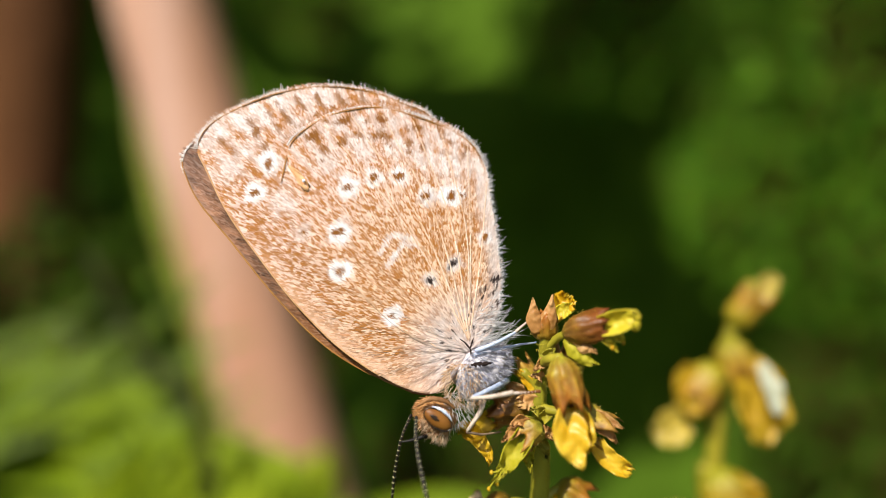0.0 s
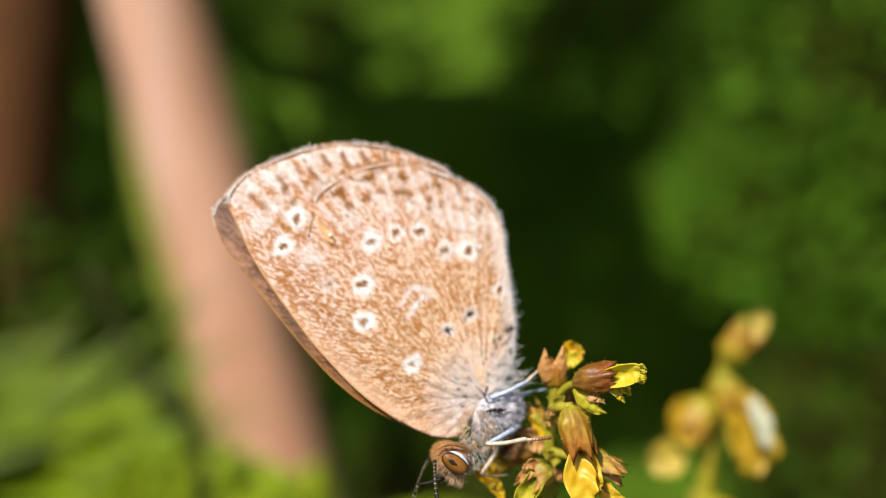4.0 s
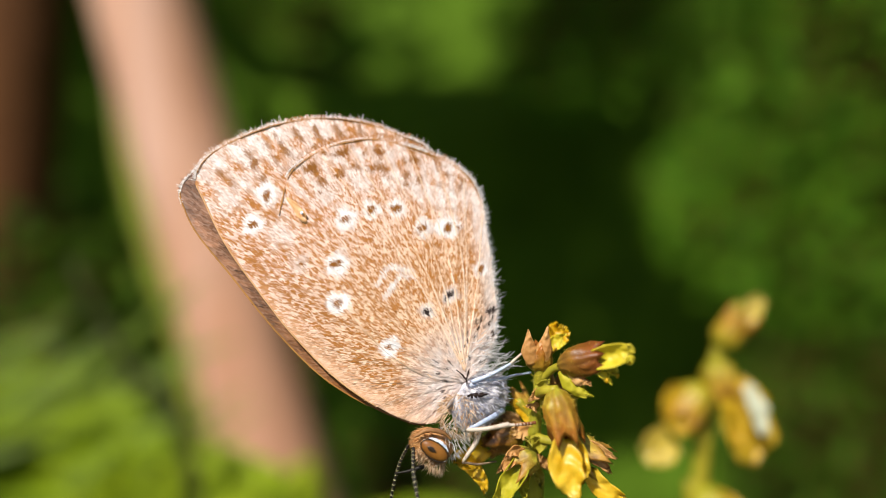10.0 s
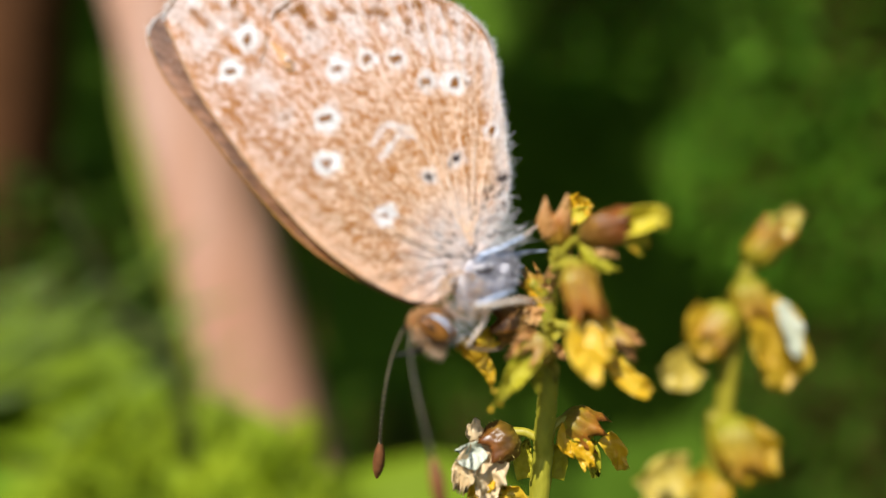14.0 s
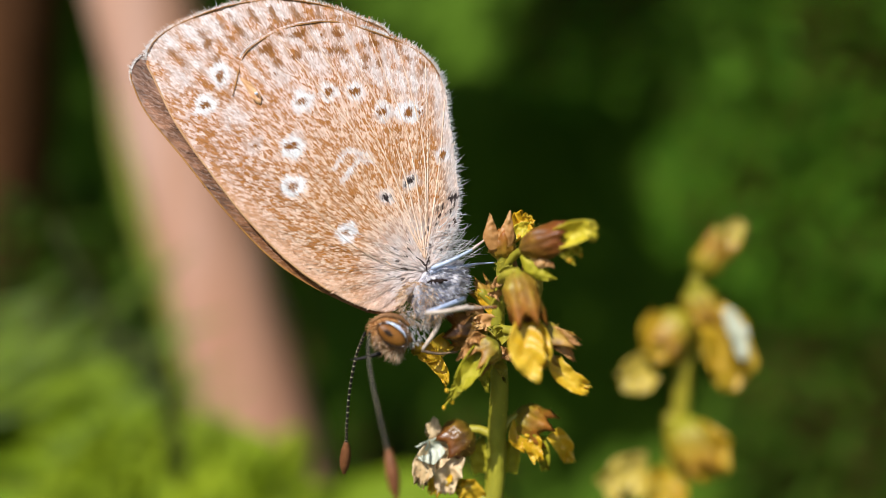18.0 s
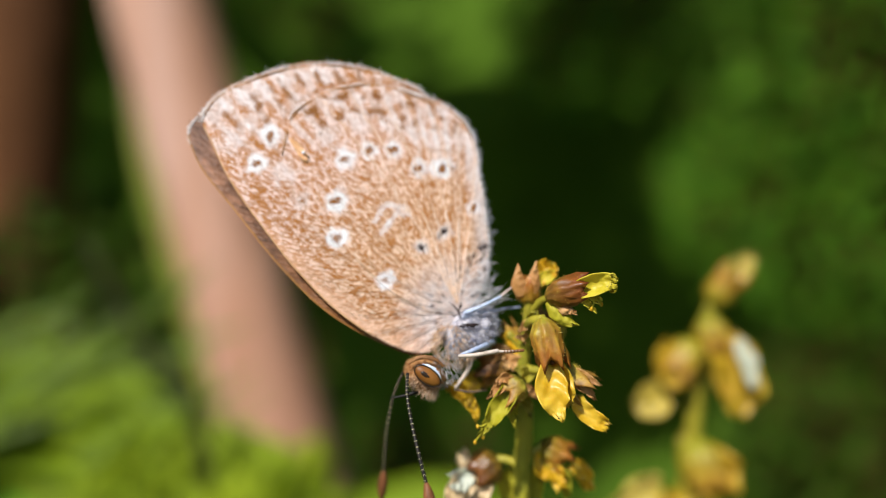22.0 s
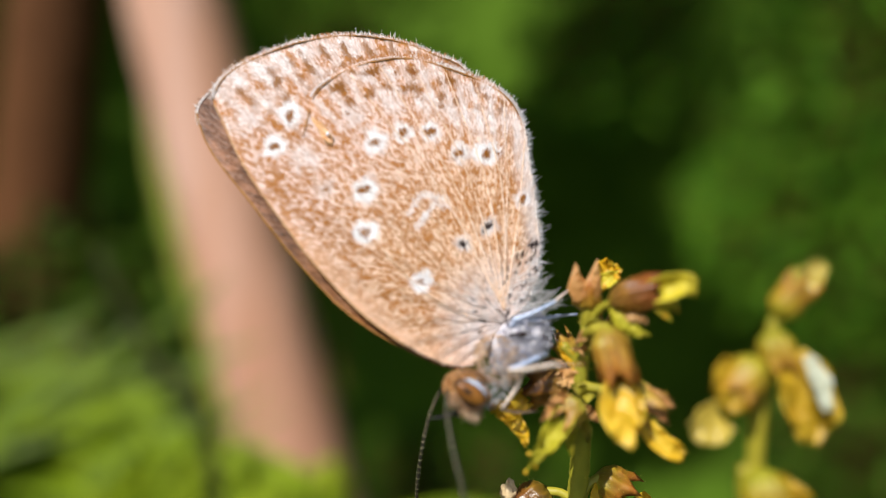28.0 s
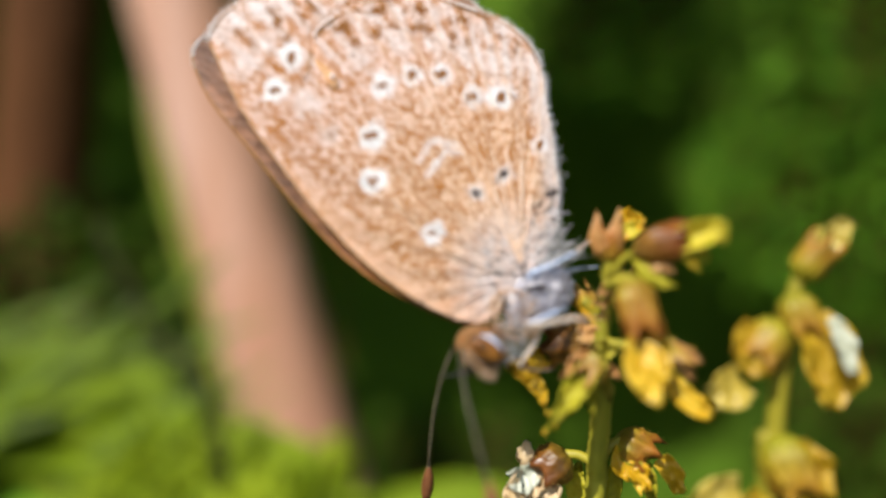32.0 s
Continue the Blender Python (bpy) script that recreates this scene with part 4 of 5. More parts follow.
part("eye_edge", tube(Geo(), [EYE + EA[2] * 0.60 * math.cos(a) + EA[0] * 0.32 * math.sin(a) + EA[1] * 0.06 for a in np.linspace(0, 2 * math.pi, 24)], [0.02, 0.035, 0.02, 0.035, 0.02], 8, 60, 0.3), M_PUPIL, eye, "dark brown edge of the eye")
part("brow", tube(Geo(), [(-1.07, 27.45, -4.75), (-0.56, 27.40, -4.49), (-0.01, 27.50, -4.58), (0.37, 27.60, -4.89)], [0.04, 0.09, 0.09, 0.04], 9, 30, 0.25), M_HEADDARK, head, "dark brown stripe above the eye")
part("eye_rim", tube(Geo(), ring, [0.012, 0.05, 0.075, 0.05, 0.012], 8, 50, 0.4), M_WHITE, eye, "white scales round the eye")


def fur(center, axes, radii, count, length, width, way, spread, seed, side=None):
    """Hairs that stand on an ellipsoid and lean one way."""
    r = np.random.default_rng(seed)
    d = unit(r.normal(size=(count, 3)))
    if side is not None:
        d = d[(d @ np.asarray(axes) @ np.asarray(side)) > -0.25]
    n3 = d @ np.asarray(axes)
    p = np.asarray(center) + (d * radii) @ np.asarray(axes)
    return hairs(Geo(), p, n3 * spread + unit(way) + r.normal(0, 0.25, n3.shape), length * r.uniform(0.5, 1.3, len(d)), width, 0.5, seed)


V = lambda a, b: np.array(b) - np.array(a)
part("thorax_fur", fur((1.46, 29.00, -3.61), AX, (0.87, 0.87, 1.30), 1900, 0.24, 0.016, V((0.67, 28.80, -2.93), (2.43, 28.40, -3.89)), 0.38, 41, (0, -1, 0)), M_FUR, fly, "grey fur", kind="stuff")
part("shoulder_fur", fur((0.78, 28.30, -4.11), AX, (0.85, 0.68, 0.75), 700, 0.34, 0.014, V((0.67, 28.30, -3.78), (0.46, 27.80, -4.72)), 0.8, 42, (0, -1, 0)), M_CREAM_HAIR, fly, kind="stuff")
part("head_fur", fur(HEAD, AX, (0.76, 0.7, 0.55), 1300, 0.26, 0.014, V((-0.19, 28.00, -5.07), (-1.03, 27.60, -5.45)), 0.8, 43), M_TAN_HAIR, head, "tan bristly fur", kind="stuff")
part("palp", fur((-0.40, 27.70, -5.67), AX, (0.6, 0.3, 0.30), 340, 0.28, 0.015, V((-0.22, 27.50, -5.43), (-0.48, 27.20, -6.02)), 0.6, 44), M_CREAM_HAIR, fly, "bristly tan palp below the eye", kind="stuff")
g = tube(Geo(), [(-0.71, 27.60, -5.92), (-1.34, 27.50, -6.08), (-1.83, 27.50, -6.14)], [0.10, 0.06, 0.015], 8)
part("neck_fur", fur((0.41, 28.20, -5.00), AX, (0.55, 0.4, 0.7), 420, 0.34, 0.013, V((0.24, 28.00, -4.85), (0.68, 27.60, -5.55)), 0.7, 45, (0, -1, 0)), M_HAIR, fly, "pale neck fur", kind="stuff")
part("inner_tuft", hairs(Geo(), np.array((1.78, 28.70, -2.21)) + np.random.default_rng(8).normal(size=(220, 3)) * (0.35, 0.25, 0.55), np.array((1.0, -0.25, 0.35)) + np.random.default_rng(9).normal(size=(220, 3)) * 0.32, np.random.default_rng(10).uniform(0.35, 0.9, 220), 0.012, 0.35, 11), M_HAIR, fly, "tuft of long white hairs", kind="stuff")
# Near-black rods stand for the shade in the creases at the wing's root.
for a_, b_ in (((0.58, 28.45, -2.34), (0.95, 28.25, -2.67)), ((1.11, 28.45, -2.30), (0.97, 28.25, -2.69)), ((0.93, 28.25, -2.64), (1.01, 28.15, -2.90))):
    part("hinge_shade", tube(Geo(), [a_, (np.array(a_) + b_) / 2 + (0.02, -0.02, 0.03), b_], [0.015, 0.032, 0.035], 7, 10, 0.3), M_CLEFTSHADE, fly, "dark rod in place of a shaded crease at the wing's root")
# A near-black blob stands for the shade between thorax and legs.
part("cleft_shade", blob(Geo(), (1.40, 27.98, -3.26), frame_of(V((0.99, 28.00, -3.26), (1.86, 28.00, -3.19))), (0.10, 0.08, 0.36), 0.5, 10, 14), M_CLEFTSHADE, fly, "dark blob in place of the shaded gap between thorax and legs")
part("throat_fur", fur((1.60, 28.60, -3.54), AX, (0.85, 0.82, 1.2), 1000, 0.24, 0.016, V((1.11, 28.60, -3.14), (2.19, 28.00, -3.97)), 0.5, 46, (0, -1, 0)), M_FUR, fly, "white tufts on the thorax", kind="stuff")
part("palp_tip", g, M_BLACK, fly, "thin dark palp tip")


def antenna(points, name_label, w_=1.0):
    """Dark beaded rod with pale rings and a spindle-shaped club."""
    c = spline(points, 120)
    ob = part("antenna", tube(Geo(), c[:94:4], [0.07 * w_, 0.068 * w_, 0.075 * w_], 8, 60), M_BLACK, fly, name_label)
    for i in range(4, 90, 4):
        a, b = c[i], c[i] * 0.55 + c[i + 1] * 0.45
        part("ring", tube(Geo(), [a, (a + b) / 2, b], [0.066 * w_, 0.080 * w_, 0.066 * w_], 8, 5), M_ANTRING, ob)
    part("club", tube(Geo(), c[90::4], [0.09, 0.20, 0.24, 0.20, 0.06], 10, 24), M_CLUB, ob, "dark brown club")


antenna([(-1.31, 27.90, -5.19), (-1.69, 28.40, -6.11), (-2.00, 29.00, -7.44), (-2.20, 29.60, -8.93), (-2.28, 30.00, -10.07), (-2.40, 30.30, -11.26)], "thin black antenna with pale rings", 0.82)
antenna([(-1.08, 27.20, -5.10), (-1.06, 26.60, -5.82), (-0.85, 26.00, -6.82), (-0.52, 25.40, -7.97), (-0.20, 25.00, -9.08), (0.06, 24.70, -10.45)], "thin black antenna with pale rings")


def leg(segments, label, mats):
    """A jointed leg: one mesh for each segment."""
    for (name, pts, radii), m in zip(segments, mats):
        part(name, tube(Geo(), pts, radii, 9, 0, 0.08), m, fly, label)


leg((("femur", [(2.43, 28.40, -3.96), (1.74, 27.60, -4.15), (0.98, 27.00, -4.38)], [0.115, 0.10, 0.07]), ("tibia", [(0.98, 27.00, -4.38), (1.71, 26.90, -4.30), (2.52, 26.90, -4.15)], [0.072, 0.086, 0.094]),
     ("tarsus", [(2.47, 26.90, -4.17), (2.96, 27.00, -4.18), (3.58, 27.30, -4.18)], [0.065, 0.054, 0.043])), "whitish scaled leg that holds the stem", (M_LEGBLUE, M_LEG, M_LEG))
shank = spline([(2.47, 26.90, -4.17), (2.96, 27.00, -4.18), (3.58, 27.30, -4.18)], 60)
for i, w_ in zip((18, 25, 32, 38, 44, 50, 55), (1, 1, 2, 3, 3, 3, 3)):
    part("tarsus_band", tube(Geo(), shank[i:i + w_ + 2], [0.066, 0.070, 0.064], 8, 6), M_CLUB, fly, "dark ring of the banded tarsus")
leg((("femur", [(1.51, 28.40, -4.56), (1.37, 28.10, -5.07), (0.85, 28.00, -5.84)], [0.130, 0.108, 0.072]), ("tarsus", [(0.81, 28.00, -5.88), (1.44, 28.20, -6.02), (2.18, 28.50, -6.00)], [0.058, 0.050, 0.036])),
    "grey foreleg bent at the joint", (M_LEG, M_LEGDARK))
leg((("femur", [(1.21, 28.20, -2.77), (1.97, 28.10, -2.46), (2.73, 28.20, -2.07)], [0.085, 0.08, 0.055]), ("tarsus", [(2.69, 28.20, -2.09), (3.01, 28.40, -1.85), (3.27, 28.60, -1.67)], [0.058, 0.050, 0.036])),
    "blue-grey hind leg that reaches for the calyx", (M_LEGBLUE, M_LEG))
leg((("femur", [(1.15, 28.30, -2.95), (1.76, 28.30, -2.75), (2.54, 28.50, -2.69)], [0.09, 0.08, 0.058]), ("tarsus", [(2.50, 28.50, -2.69), (3.01, 28.80, -2.61), (3.64, 29.10, -2.57)], [0.065, 0.043, 0.029])),
    "blue-grey hind leg stretched to the stem", (M_LEGBLUE, M_LEGBLUE))

# ---- flower spike ----
spike = thing("flower_spike", (1.5, 32.5, -LIFT), "slender green flower spike with small yellow flowers and brown calyces", "flower")
STEM = [(3.88, 28.50, -2.24), (3.87, 28.70, -3.35), (3.77, 29.00, -4.72), (3.80, 29.40, -6.12), (3.91, 29.90, -7.58), (3.87, 30.50, -9.59), (3.79, 31.00, -12.11), (2.5, 31.6, -25), (1.8, 32.2, -120), (1.5, 32.5, -LIFT - 1)]
stem = part("stem", tube(Geo(), STEM, [0.16, 0.2, 0.28, 0.33, 0.36, 0.38, 0.4, 0.5, 0.7, 1.0], 14, 160, 0.10), M_OLDSTEM, spike, "ribbed green stem")
r = np.random.default_rng(5)
sp = spline(STEM[:8], 260)
part("stem_hairs", hairs(Geo(), sp + unit(r.normal(size=(260, 3))) * 0.3, r.normal(size=(260, 3)) + (0, 0, -0.6), 0.16 * r.uniform(0.5, 1.3, 260), 0.010, 0.4, 3), M_LEMON, stem, kind="stuff")


def calyx(base, tip, radius, parent, mat, seed, lobes=5, horn=0.45, label="", flare=1.0):
    """A bell of fused sepals with pointed lobes; base and tip give its axis."""
    r = np.random.default_rng(seed)
    b, t = np.array(base, float), np.array(tip, float)
    ax = t - b
    A = frame_of(ax, (0.1, -1, 0.1))
    ln = np.linalg.norm(ax)
    n, m = 10, lobes * 8
    prof = np.interp(np.linspace(0, 1, n), (0, 0.12, 0.35, 0.65, 1), (0.22, 0.62, 0.98, 1.0, 0.82 * flare)) * radius
    v = []
    for i in range(n):
        for j in range(m):
            a = 2 * math.pi * j / m
            tooth = (abs(((j / 8) % 1) - 0.5) * 2)
            s = i / (n - 1)
            up = s * ln * (1 - horn) + (horn * ln * (tooth ** 1.6) * max(0, (s - 0.5) * 2) if i else 0)
            rr = prof[i] * (1 + 0.05 * math.cos(a * lobes * 2) + 0.08 * r.uniform(-1, 1)) * (1 + 0.18 * tooth * (s > 0.7) * flare)
            v.append(b + A[2] * up + A[0] * rr * math.cos(a) + A[1] * rr * math.sin(a))
    v = np.array(v)
    inner = b + (v - b) * 0.93 + A[2] * 0.01
    k = n * m
    f = []
    for i in range(n - 1):
        for j in range(m):
            p, q = i * m + j, i * m + (j + 1) % m
            f += [(p, q, q + m, p + m), (k + p + m, k + q + m, k + q, k + p)]
    f += [((n - 1) * m + j, (n - 1) * m + (j + 1) % m, k + (n - 1) * m + (j + 1) % m, k + (n - 1) * m + j) for j in range(m)]
    f += [tuple(range(m - 1, -1, -1))]
    s_ = np.repeat(np.linspace(0, 1, n), m)[:, None]
    rib = np.tile(0.5 + 0.5 * np.cos(np.arange(m) * 2 * math.pi / m * lobes * 2), n)[:, None]
    tint = np.array((0.80, 1.25, 0.50)) * (1 - s_) ** 1.1 + np.array((1.0, 0.72, 0.55)) * (1 - (1 - s_) ** 1.1)
    tint = tint * (0.82 + 0.3 * rib) * r.uniform(0.85, 1.15, (k, 1))
    ob = part("calyx", Geo().add(np.vstack([v, inner]), f, np.vstack([tint, tint * 0.8])), mat, parent, label)
    hr = r.integers(0, k, 190)
    part("hairs", hairs(Geo(), v[hr], (v[hr] - (b + np.outer((v[hr] - b) @ A[2], A[2]))) + A[2] * 0.2, 0.10 * r.uniform(0.5, 1.4, 190), 0.006, 0.4, seed), M_PALEPETAL, ob, kind="stuff")
    return ob


def petal(points, half, parent, mat, seed, normal=(0, -1, 0.2), curl=0.5, ruffle=0.35, ragged=0.15, label=""):
    return part("petal", sheet(Geo(), points, half, normal, curl, 0.035, ruffle, 24, 15, seed, ragged, 0.28 * max(half)), mat, parent, label)


def stamen(points, parent, r_=0.055):
    ob = part("stamen", tube(Geo(), points, [r_, r_ * 0.8], 6, 8), M_GREENPETAL, parent)
    p = np.array(points[-1])
    part("anther", blob(Geo(), p, np.eye(3), (0.075, 0.075, 0.10), 0.2, 6, 8), M_PETAL, ob)


def stalk(points, radii, parent):
    part("pedicel", tube(Geo(), points, radii, 8, 0, 0.08), M_STEM, parent)


# top calyx with two upright lobes and a petal behind it
stalk([(3.90, 28.60, -2.91), (3.93, 28.50, -2.57), (3.90, 28.50, -2.20)], [0.2, 0.22, 0.26], spike)
calyx((3.94, 28.60, -2.46), (3.88, 28.50, -1.25), 0.52, spike, M_CALYX, 51, 4, 0.25, "reddish calyx with two pointed lobes", 0.95)
petal([(3.66, 28.10, -2.06), (3.47, 28.00, -1.54), (3.43, 28.00, -1.15), (3.41, 28.00, -0.70)], [0.26, 0.34, 0.18, 0.02], spike, M_SEPAL, 48, curl=-0.4, ruffle=0.1, ragged=0, label="pointed reddish sepal")
petal([(3.92, 28.10, -2.06), (4.01, 28.00, -1.54), (4.10, 28.00, -1.10), (4.16, 28.00, -0.58)], [0.26, 0.36, 0.19, 0.02], spike, M_SEPAL, 49, curl=-0.4, ruffle=0.1, ragged=0, label="pointed reddish sepal")
petal([(4.30, 29.00, -1.69), (4.58, 29.10, -1.24), (4.82, 29.20, -0.94), (5.00, 29.20, -0.76)], [0.2, 0.42, 0.5, 0.3], spike, M_PETAL, 52, ruffle=0.6)
petal([(4.36, 29.00, -1.58), (4.70, 29.00, -1.31), (5.12, 29.00, -1.12)], [0.2, 0.3, 0.16], spike, M_LEMON, 53, ruffle=0.5)
# bud that points aside
stalk([(4.02, 28.50, -2.73), (4.39, 28.00, -2.23), (4.76, 27.60, -2.05)], [0.16, 0.16, 0.2], spike)
calyx((4.50, 27.60, -2.05), (6.26, 26.70, -1.53), 0.60, spike, M_BUD, 54, 5, 0.16, "red-brown calyx of a bud", 0.85)
petal([(4.57, 27.50, -2.22), (4.86, 27.20, -2.59), (5.27, 27.10, -2.92), (5.67, 27.00, -3.12)], [0.14, 0.34, 0.30, 0.03], spike, M_GREENPETAL, 55, curl=-0.6, ruffle=0.2, label="greenish sepal under the bud")
petal([(4.88, 27.30, -2.21), (5.21, 27.00, -2.46), (5.56, 26.90, -2.62)], [0.16, 0.28, 0.05], spike, M_SEPAL, 42, curl=-0.6, ruffle=0.2, label="brown-edged sepal under the bud")
petal([(5.83, 26.80, -1.70), (6.28, 26.50, -1.53), (6.70, 26.30, -1.41), (6.98, 26.20, -1.41)], [0.35, 0.42, 0.36, 0.24], spike, M_LEMON, 56, curl=0.9, ruffle=0.15)
petal([(5.98, 26.90, -1.78), (6.22, 26.70, -1.95), (6.49, 26.60, -2.19)], [0.25, 0.22, 0.10], spike, M_LEMON, 57, ruffle=0.7)
for q in (((6.08, 26.80, -1.89), (6.27, 26.70, -2.19), (6.16, 26.60, -2.46)), ((6.16, 26.80, -1.82), (6.45, 26.60, -2.07), (6.55, 26.60, -2.27)), ((5.81, 26.90, -1.29), (6.04, 26.80, -1.16), (6.26, 26.70, -1.20))):
    stamen(q, spike)
petal([(6.74, 26.30, -1.33), (6.91, 26.30, -1.21), (7.02, 26.20, -1.25)], [0.12, 0.16, 0.05], spike, M_LEMON, 58, curl=0.5, ruffle=0.8)
petal([(6.71, 26.30, -1.57), (6.92, 26.20, -1.67), (7.01, 26.20, -1.57)], [0.12, 0.14, 0.05], spike, M_LEMON, 59, curl=0.5, ruffle=0.8)
petal([(5.89, 26.90, -1.95), (6.04, 26.80, -2.28), (6.31, 26.70, -2.52)], [0.10, 0.15, 0.06], spike, M_LEMON, 62, curl=0.6, ruffle=0.9)
# bud behind the stem's top
calyx((4.83, 29.20, -4.33), (5.09, 29.20, -2.34), 0.60, spike, M_CALYXDARK, 58, 4, 0.35, "olive-brown calyx")
# hanging flower at the front
stalk([(3.80, 28.50, -3.34), (3.97, 27.60, -3.03), (4.33, 27.10, -2.94)], [0.2, 0.2, 0.24], spike)
calyx((4.26, 27.10, -2.84), (4.79, 26.70, -4.99), 0.64, spike, M_CALYX, 59, 5, 0.24, "brown calyx of the hanging flower", 0.95)
petal([(4.64, 26.80, -4.69), (4.56, 26.50, -5.47), (4.73, 26.30, -6.16), (4.96, 26.20, -6.68)], [0.42, 0.66, 0.52, 0.08], spike, M_PETAL, 60, curl=0.3, ruffle=0.3, label="broad yellow petal hanging down")
petal([(4.76, 27.00, -4.71), (5.08, 26.90, -5.36), (5.23, 26.80, -5.93), (5.35, 26.80, -6.30)], [0.34, 0.42, 0.34, 0.08], spike, M_PETAL, 61, curl=0.4, ruffle=0.3)
# flower with spread brown lobes
stalk([(3.85, 28.90, -5.15), (4.51, 28.30, -5.19), (5.18, 28.00, -5.15)], [0.2, 0.18, 0.22], spike)
calyx((5.09, 28.00, -5.04), (6.37, 27.70, -6.06), 0.60, spike, M_CALYXDARK, 63, 5, 0.45, "dry brown calyx with spread lobes", 1.25)
petal([(5.43, 27.70, -5.17), (5.99, 27.50, -5.29), (6.64, 27.40, -5.55)], [0.3, 0.25, 0.03], spike, M_SEPAL, 64, curl=0.5, ruffle=0.1, label="pointed brown sepal")
petal([(5.73, 27.70, -6.18), (6.05, 27.60, -6.69), (6.54, 27.50, -7.05), (7.01, 27.50, -7.30)], [0.28, 0.36, 0.34, 0.2], spike, M_PETAL, 65, curl=0.7, ruffle=0.35)
petal([(5.70, 27.80, -6.08), (5.88, 27.80, -6.62), (6.25, 27.70, -7.03)], [0.2, 0.26, 0.1], spike, M_PALEPETAL, 66, curl=0.5)
petal([(5.58, 27.60, -5.37), (6.03, 27.50, -5.65), (6.46, 27.50, -6.14)], [0.28, 0.25, 0.04], spike, M_SEPAL, 47, curl=0.5, ruffle=0.1, label="pointed brown sepal")
# greenish ragged flower by the stem
stalk([(3.81, 29.30, -6.11), (3.60, 28.60, -5.78), (3.40, 28.20, -5.77)], [0.2, 0.18, 0.22], spike)
calyx((3.65, 28.30, -5.56), (2.58, 27.90, -6.51), 0.58, spike, M_CALYXDARK, 67, 5, 0.45, "wrinkled brown calyx")
petal([(3.09, 27.90, -5.90), (2.61, 27.70, -6.56), (2.22, 27.60, -7.14), (1.88, 27.60, -7.61)], [0.36, 0.42, 0.24, 0.08], spike, M_GREENPETAL, 68, curl=0.9, ruffle=0.8, ragged=0.3, label="wilted greenish petal")
petal([(2.95, 28.00, -6.13), (2.41, 27.90, -6.98), (2.15, 27.80, -7.29)], [0.3, 0.3, 0.1], spike, M_GREENPETAL, 69, curl=0.5)
petal([(3.23, 28.00, -6.24), (3.16, 27.90, -6.76), (3.27, 27.90, -7.32)], [0.25, 0.24, 0.06], spike, M_GREENPETAL, 70, curl=0.5, ruffle=0.5)
petal([(2.83, 27.80, -5.63), (2.51, 27.60, -5.86), (2.21, 27.60, -6.11)], [0.16, 0.20, 0.04], spike, M_SEPAL, 44, curl=0.6, ruffle=0.5, label="pointed brown sepal")
petal([(3.16, 27.90, -5.51), (2.82, 27.70, -5.36), (2.47, 27.60, -5.60)], [0.16, 0.20, 0.04], spike, M_SEPAL, 43, curl=0.6, ruffle=0.5, label="pointed brown sepal")
for q in (((2.13, 27.60, -7.14), (1.92, 27.60, -7.52), (1.65, 27.60, -7.95)), ((2.22, 27.60, -7.05), (2.00, 27.50, -7.25), (1.75, 27.50, -7.29)), ((2.18, 27.60, -7.25), (2.09, 27.50, -7.50), (1.96, 27.50, -7.72))):
    stamen(q, spike, 0.05)
# flower under the butterfly's head, in its shade
# the darker pod colour carries part of this calyx's shade
calyx((3.43, 29.60, -5.24), (1.56, 29.60, -5.30), 0.75, spike, M_POD, 71, 5, 0.25, "dark round calyx in the shade")
petal([(1.83, 29.50, -5.69), (1.14, 29.20, -6.11), (0.69, 28.90, -5.97), (0.51, 28.80, -6.05)], [0.35, 0.42, 0.3, 0.1], spike, M_PETAL, 72, curl=0.5)
petal([(1.03, 29.20, -6.11), (1.41, 29.00, -6.57), (1.65, 28.90, -6.91), (1.76, 28.90, -7.31)], [0.3, 0.28, 0.2, 0.08], spike, M_PETAL, 73, curl=0.7)
stalk([(3.79, 29.10, -4.95), (3.55, 29.00, -4.23), (3.10, 29.00, -3.71)], [0.2, 0.16, 0.2], spike)
petal([(3.23, 29.40, -4.99), (2.83, 29.30, -4.53), (2.49, 29.30, -4.30)], [0.2, 0.35, 0.1], spike, M_SEPAL, 74, curl=0.5)
petal([(3.78, 29.00, -5.26), (3.32, 28.90, -4.89), (2.92, 28.90, -4.98)], [0.2, 0.36, 0.2], spike, M_SEPAL, 46, curl=0.4, ruffle=0.5)
petal([(3.63, 28.90, -4.60), (3.25, 28.90, -4.08), (2.95, 28.90, -3.73)], [0.14, 0.2, 0.1], spike, M_PETAL, 45, curl=0.5)
calyx((3.64, 29.40, -4.31), (2.87, 29.60, -3.23), 0.42, spike, M_CALYXDARK, 75, 4, 0.4, "small brown calyx behind the legs")
# small bracts and stubs along the stem
for i, (a, b, w_) in enumerate((((3.91, 28.30, -3.00), (4.18, 28.10, -2.75), 0.16), ((3.82, 28.30, -3.22), (3.50, 28.20, -3.50), 0.16), ((3.86, 28.40, -3.67), (4.07, 28.20, -3.37), 0.14),
                                ((3.80, 28.50, -3.89), (3.44, 28.40, -3.78), 0.15), ((3.80, 28.80, -5.36), (3.38, 28.60, -5.12), 0.2), ((3.82, 29.00, -6.06), (4.25, 28.80, -6.36), 0.2),
                                ((3.80, 29.20, -6.54), (4.05, 29.00, -7.18), 0.18), ((3.73, 29.00, -6.06), (3.25, 28.80, -6.37), 0.2), ((3.80, 28.80, -5.59), (4.19, 28.70, -5.13), 0.2))):
    a, b = np.array(a), np.array(b)
    petal([a, (a + b) / 2 + (0.05, -0.1, 0.05), b], [w_, w_ * 1.1, 0.03], spike, (M_STEM, M_SEPAL)[i % 2], 120 + i, curl=0.7)
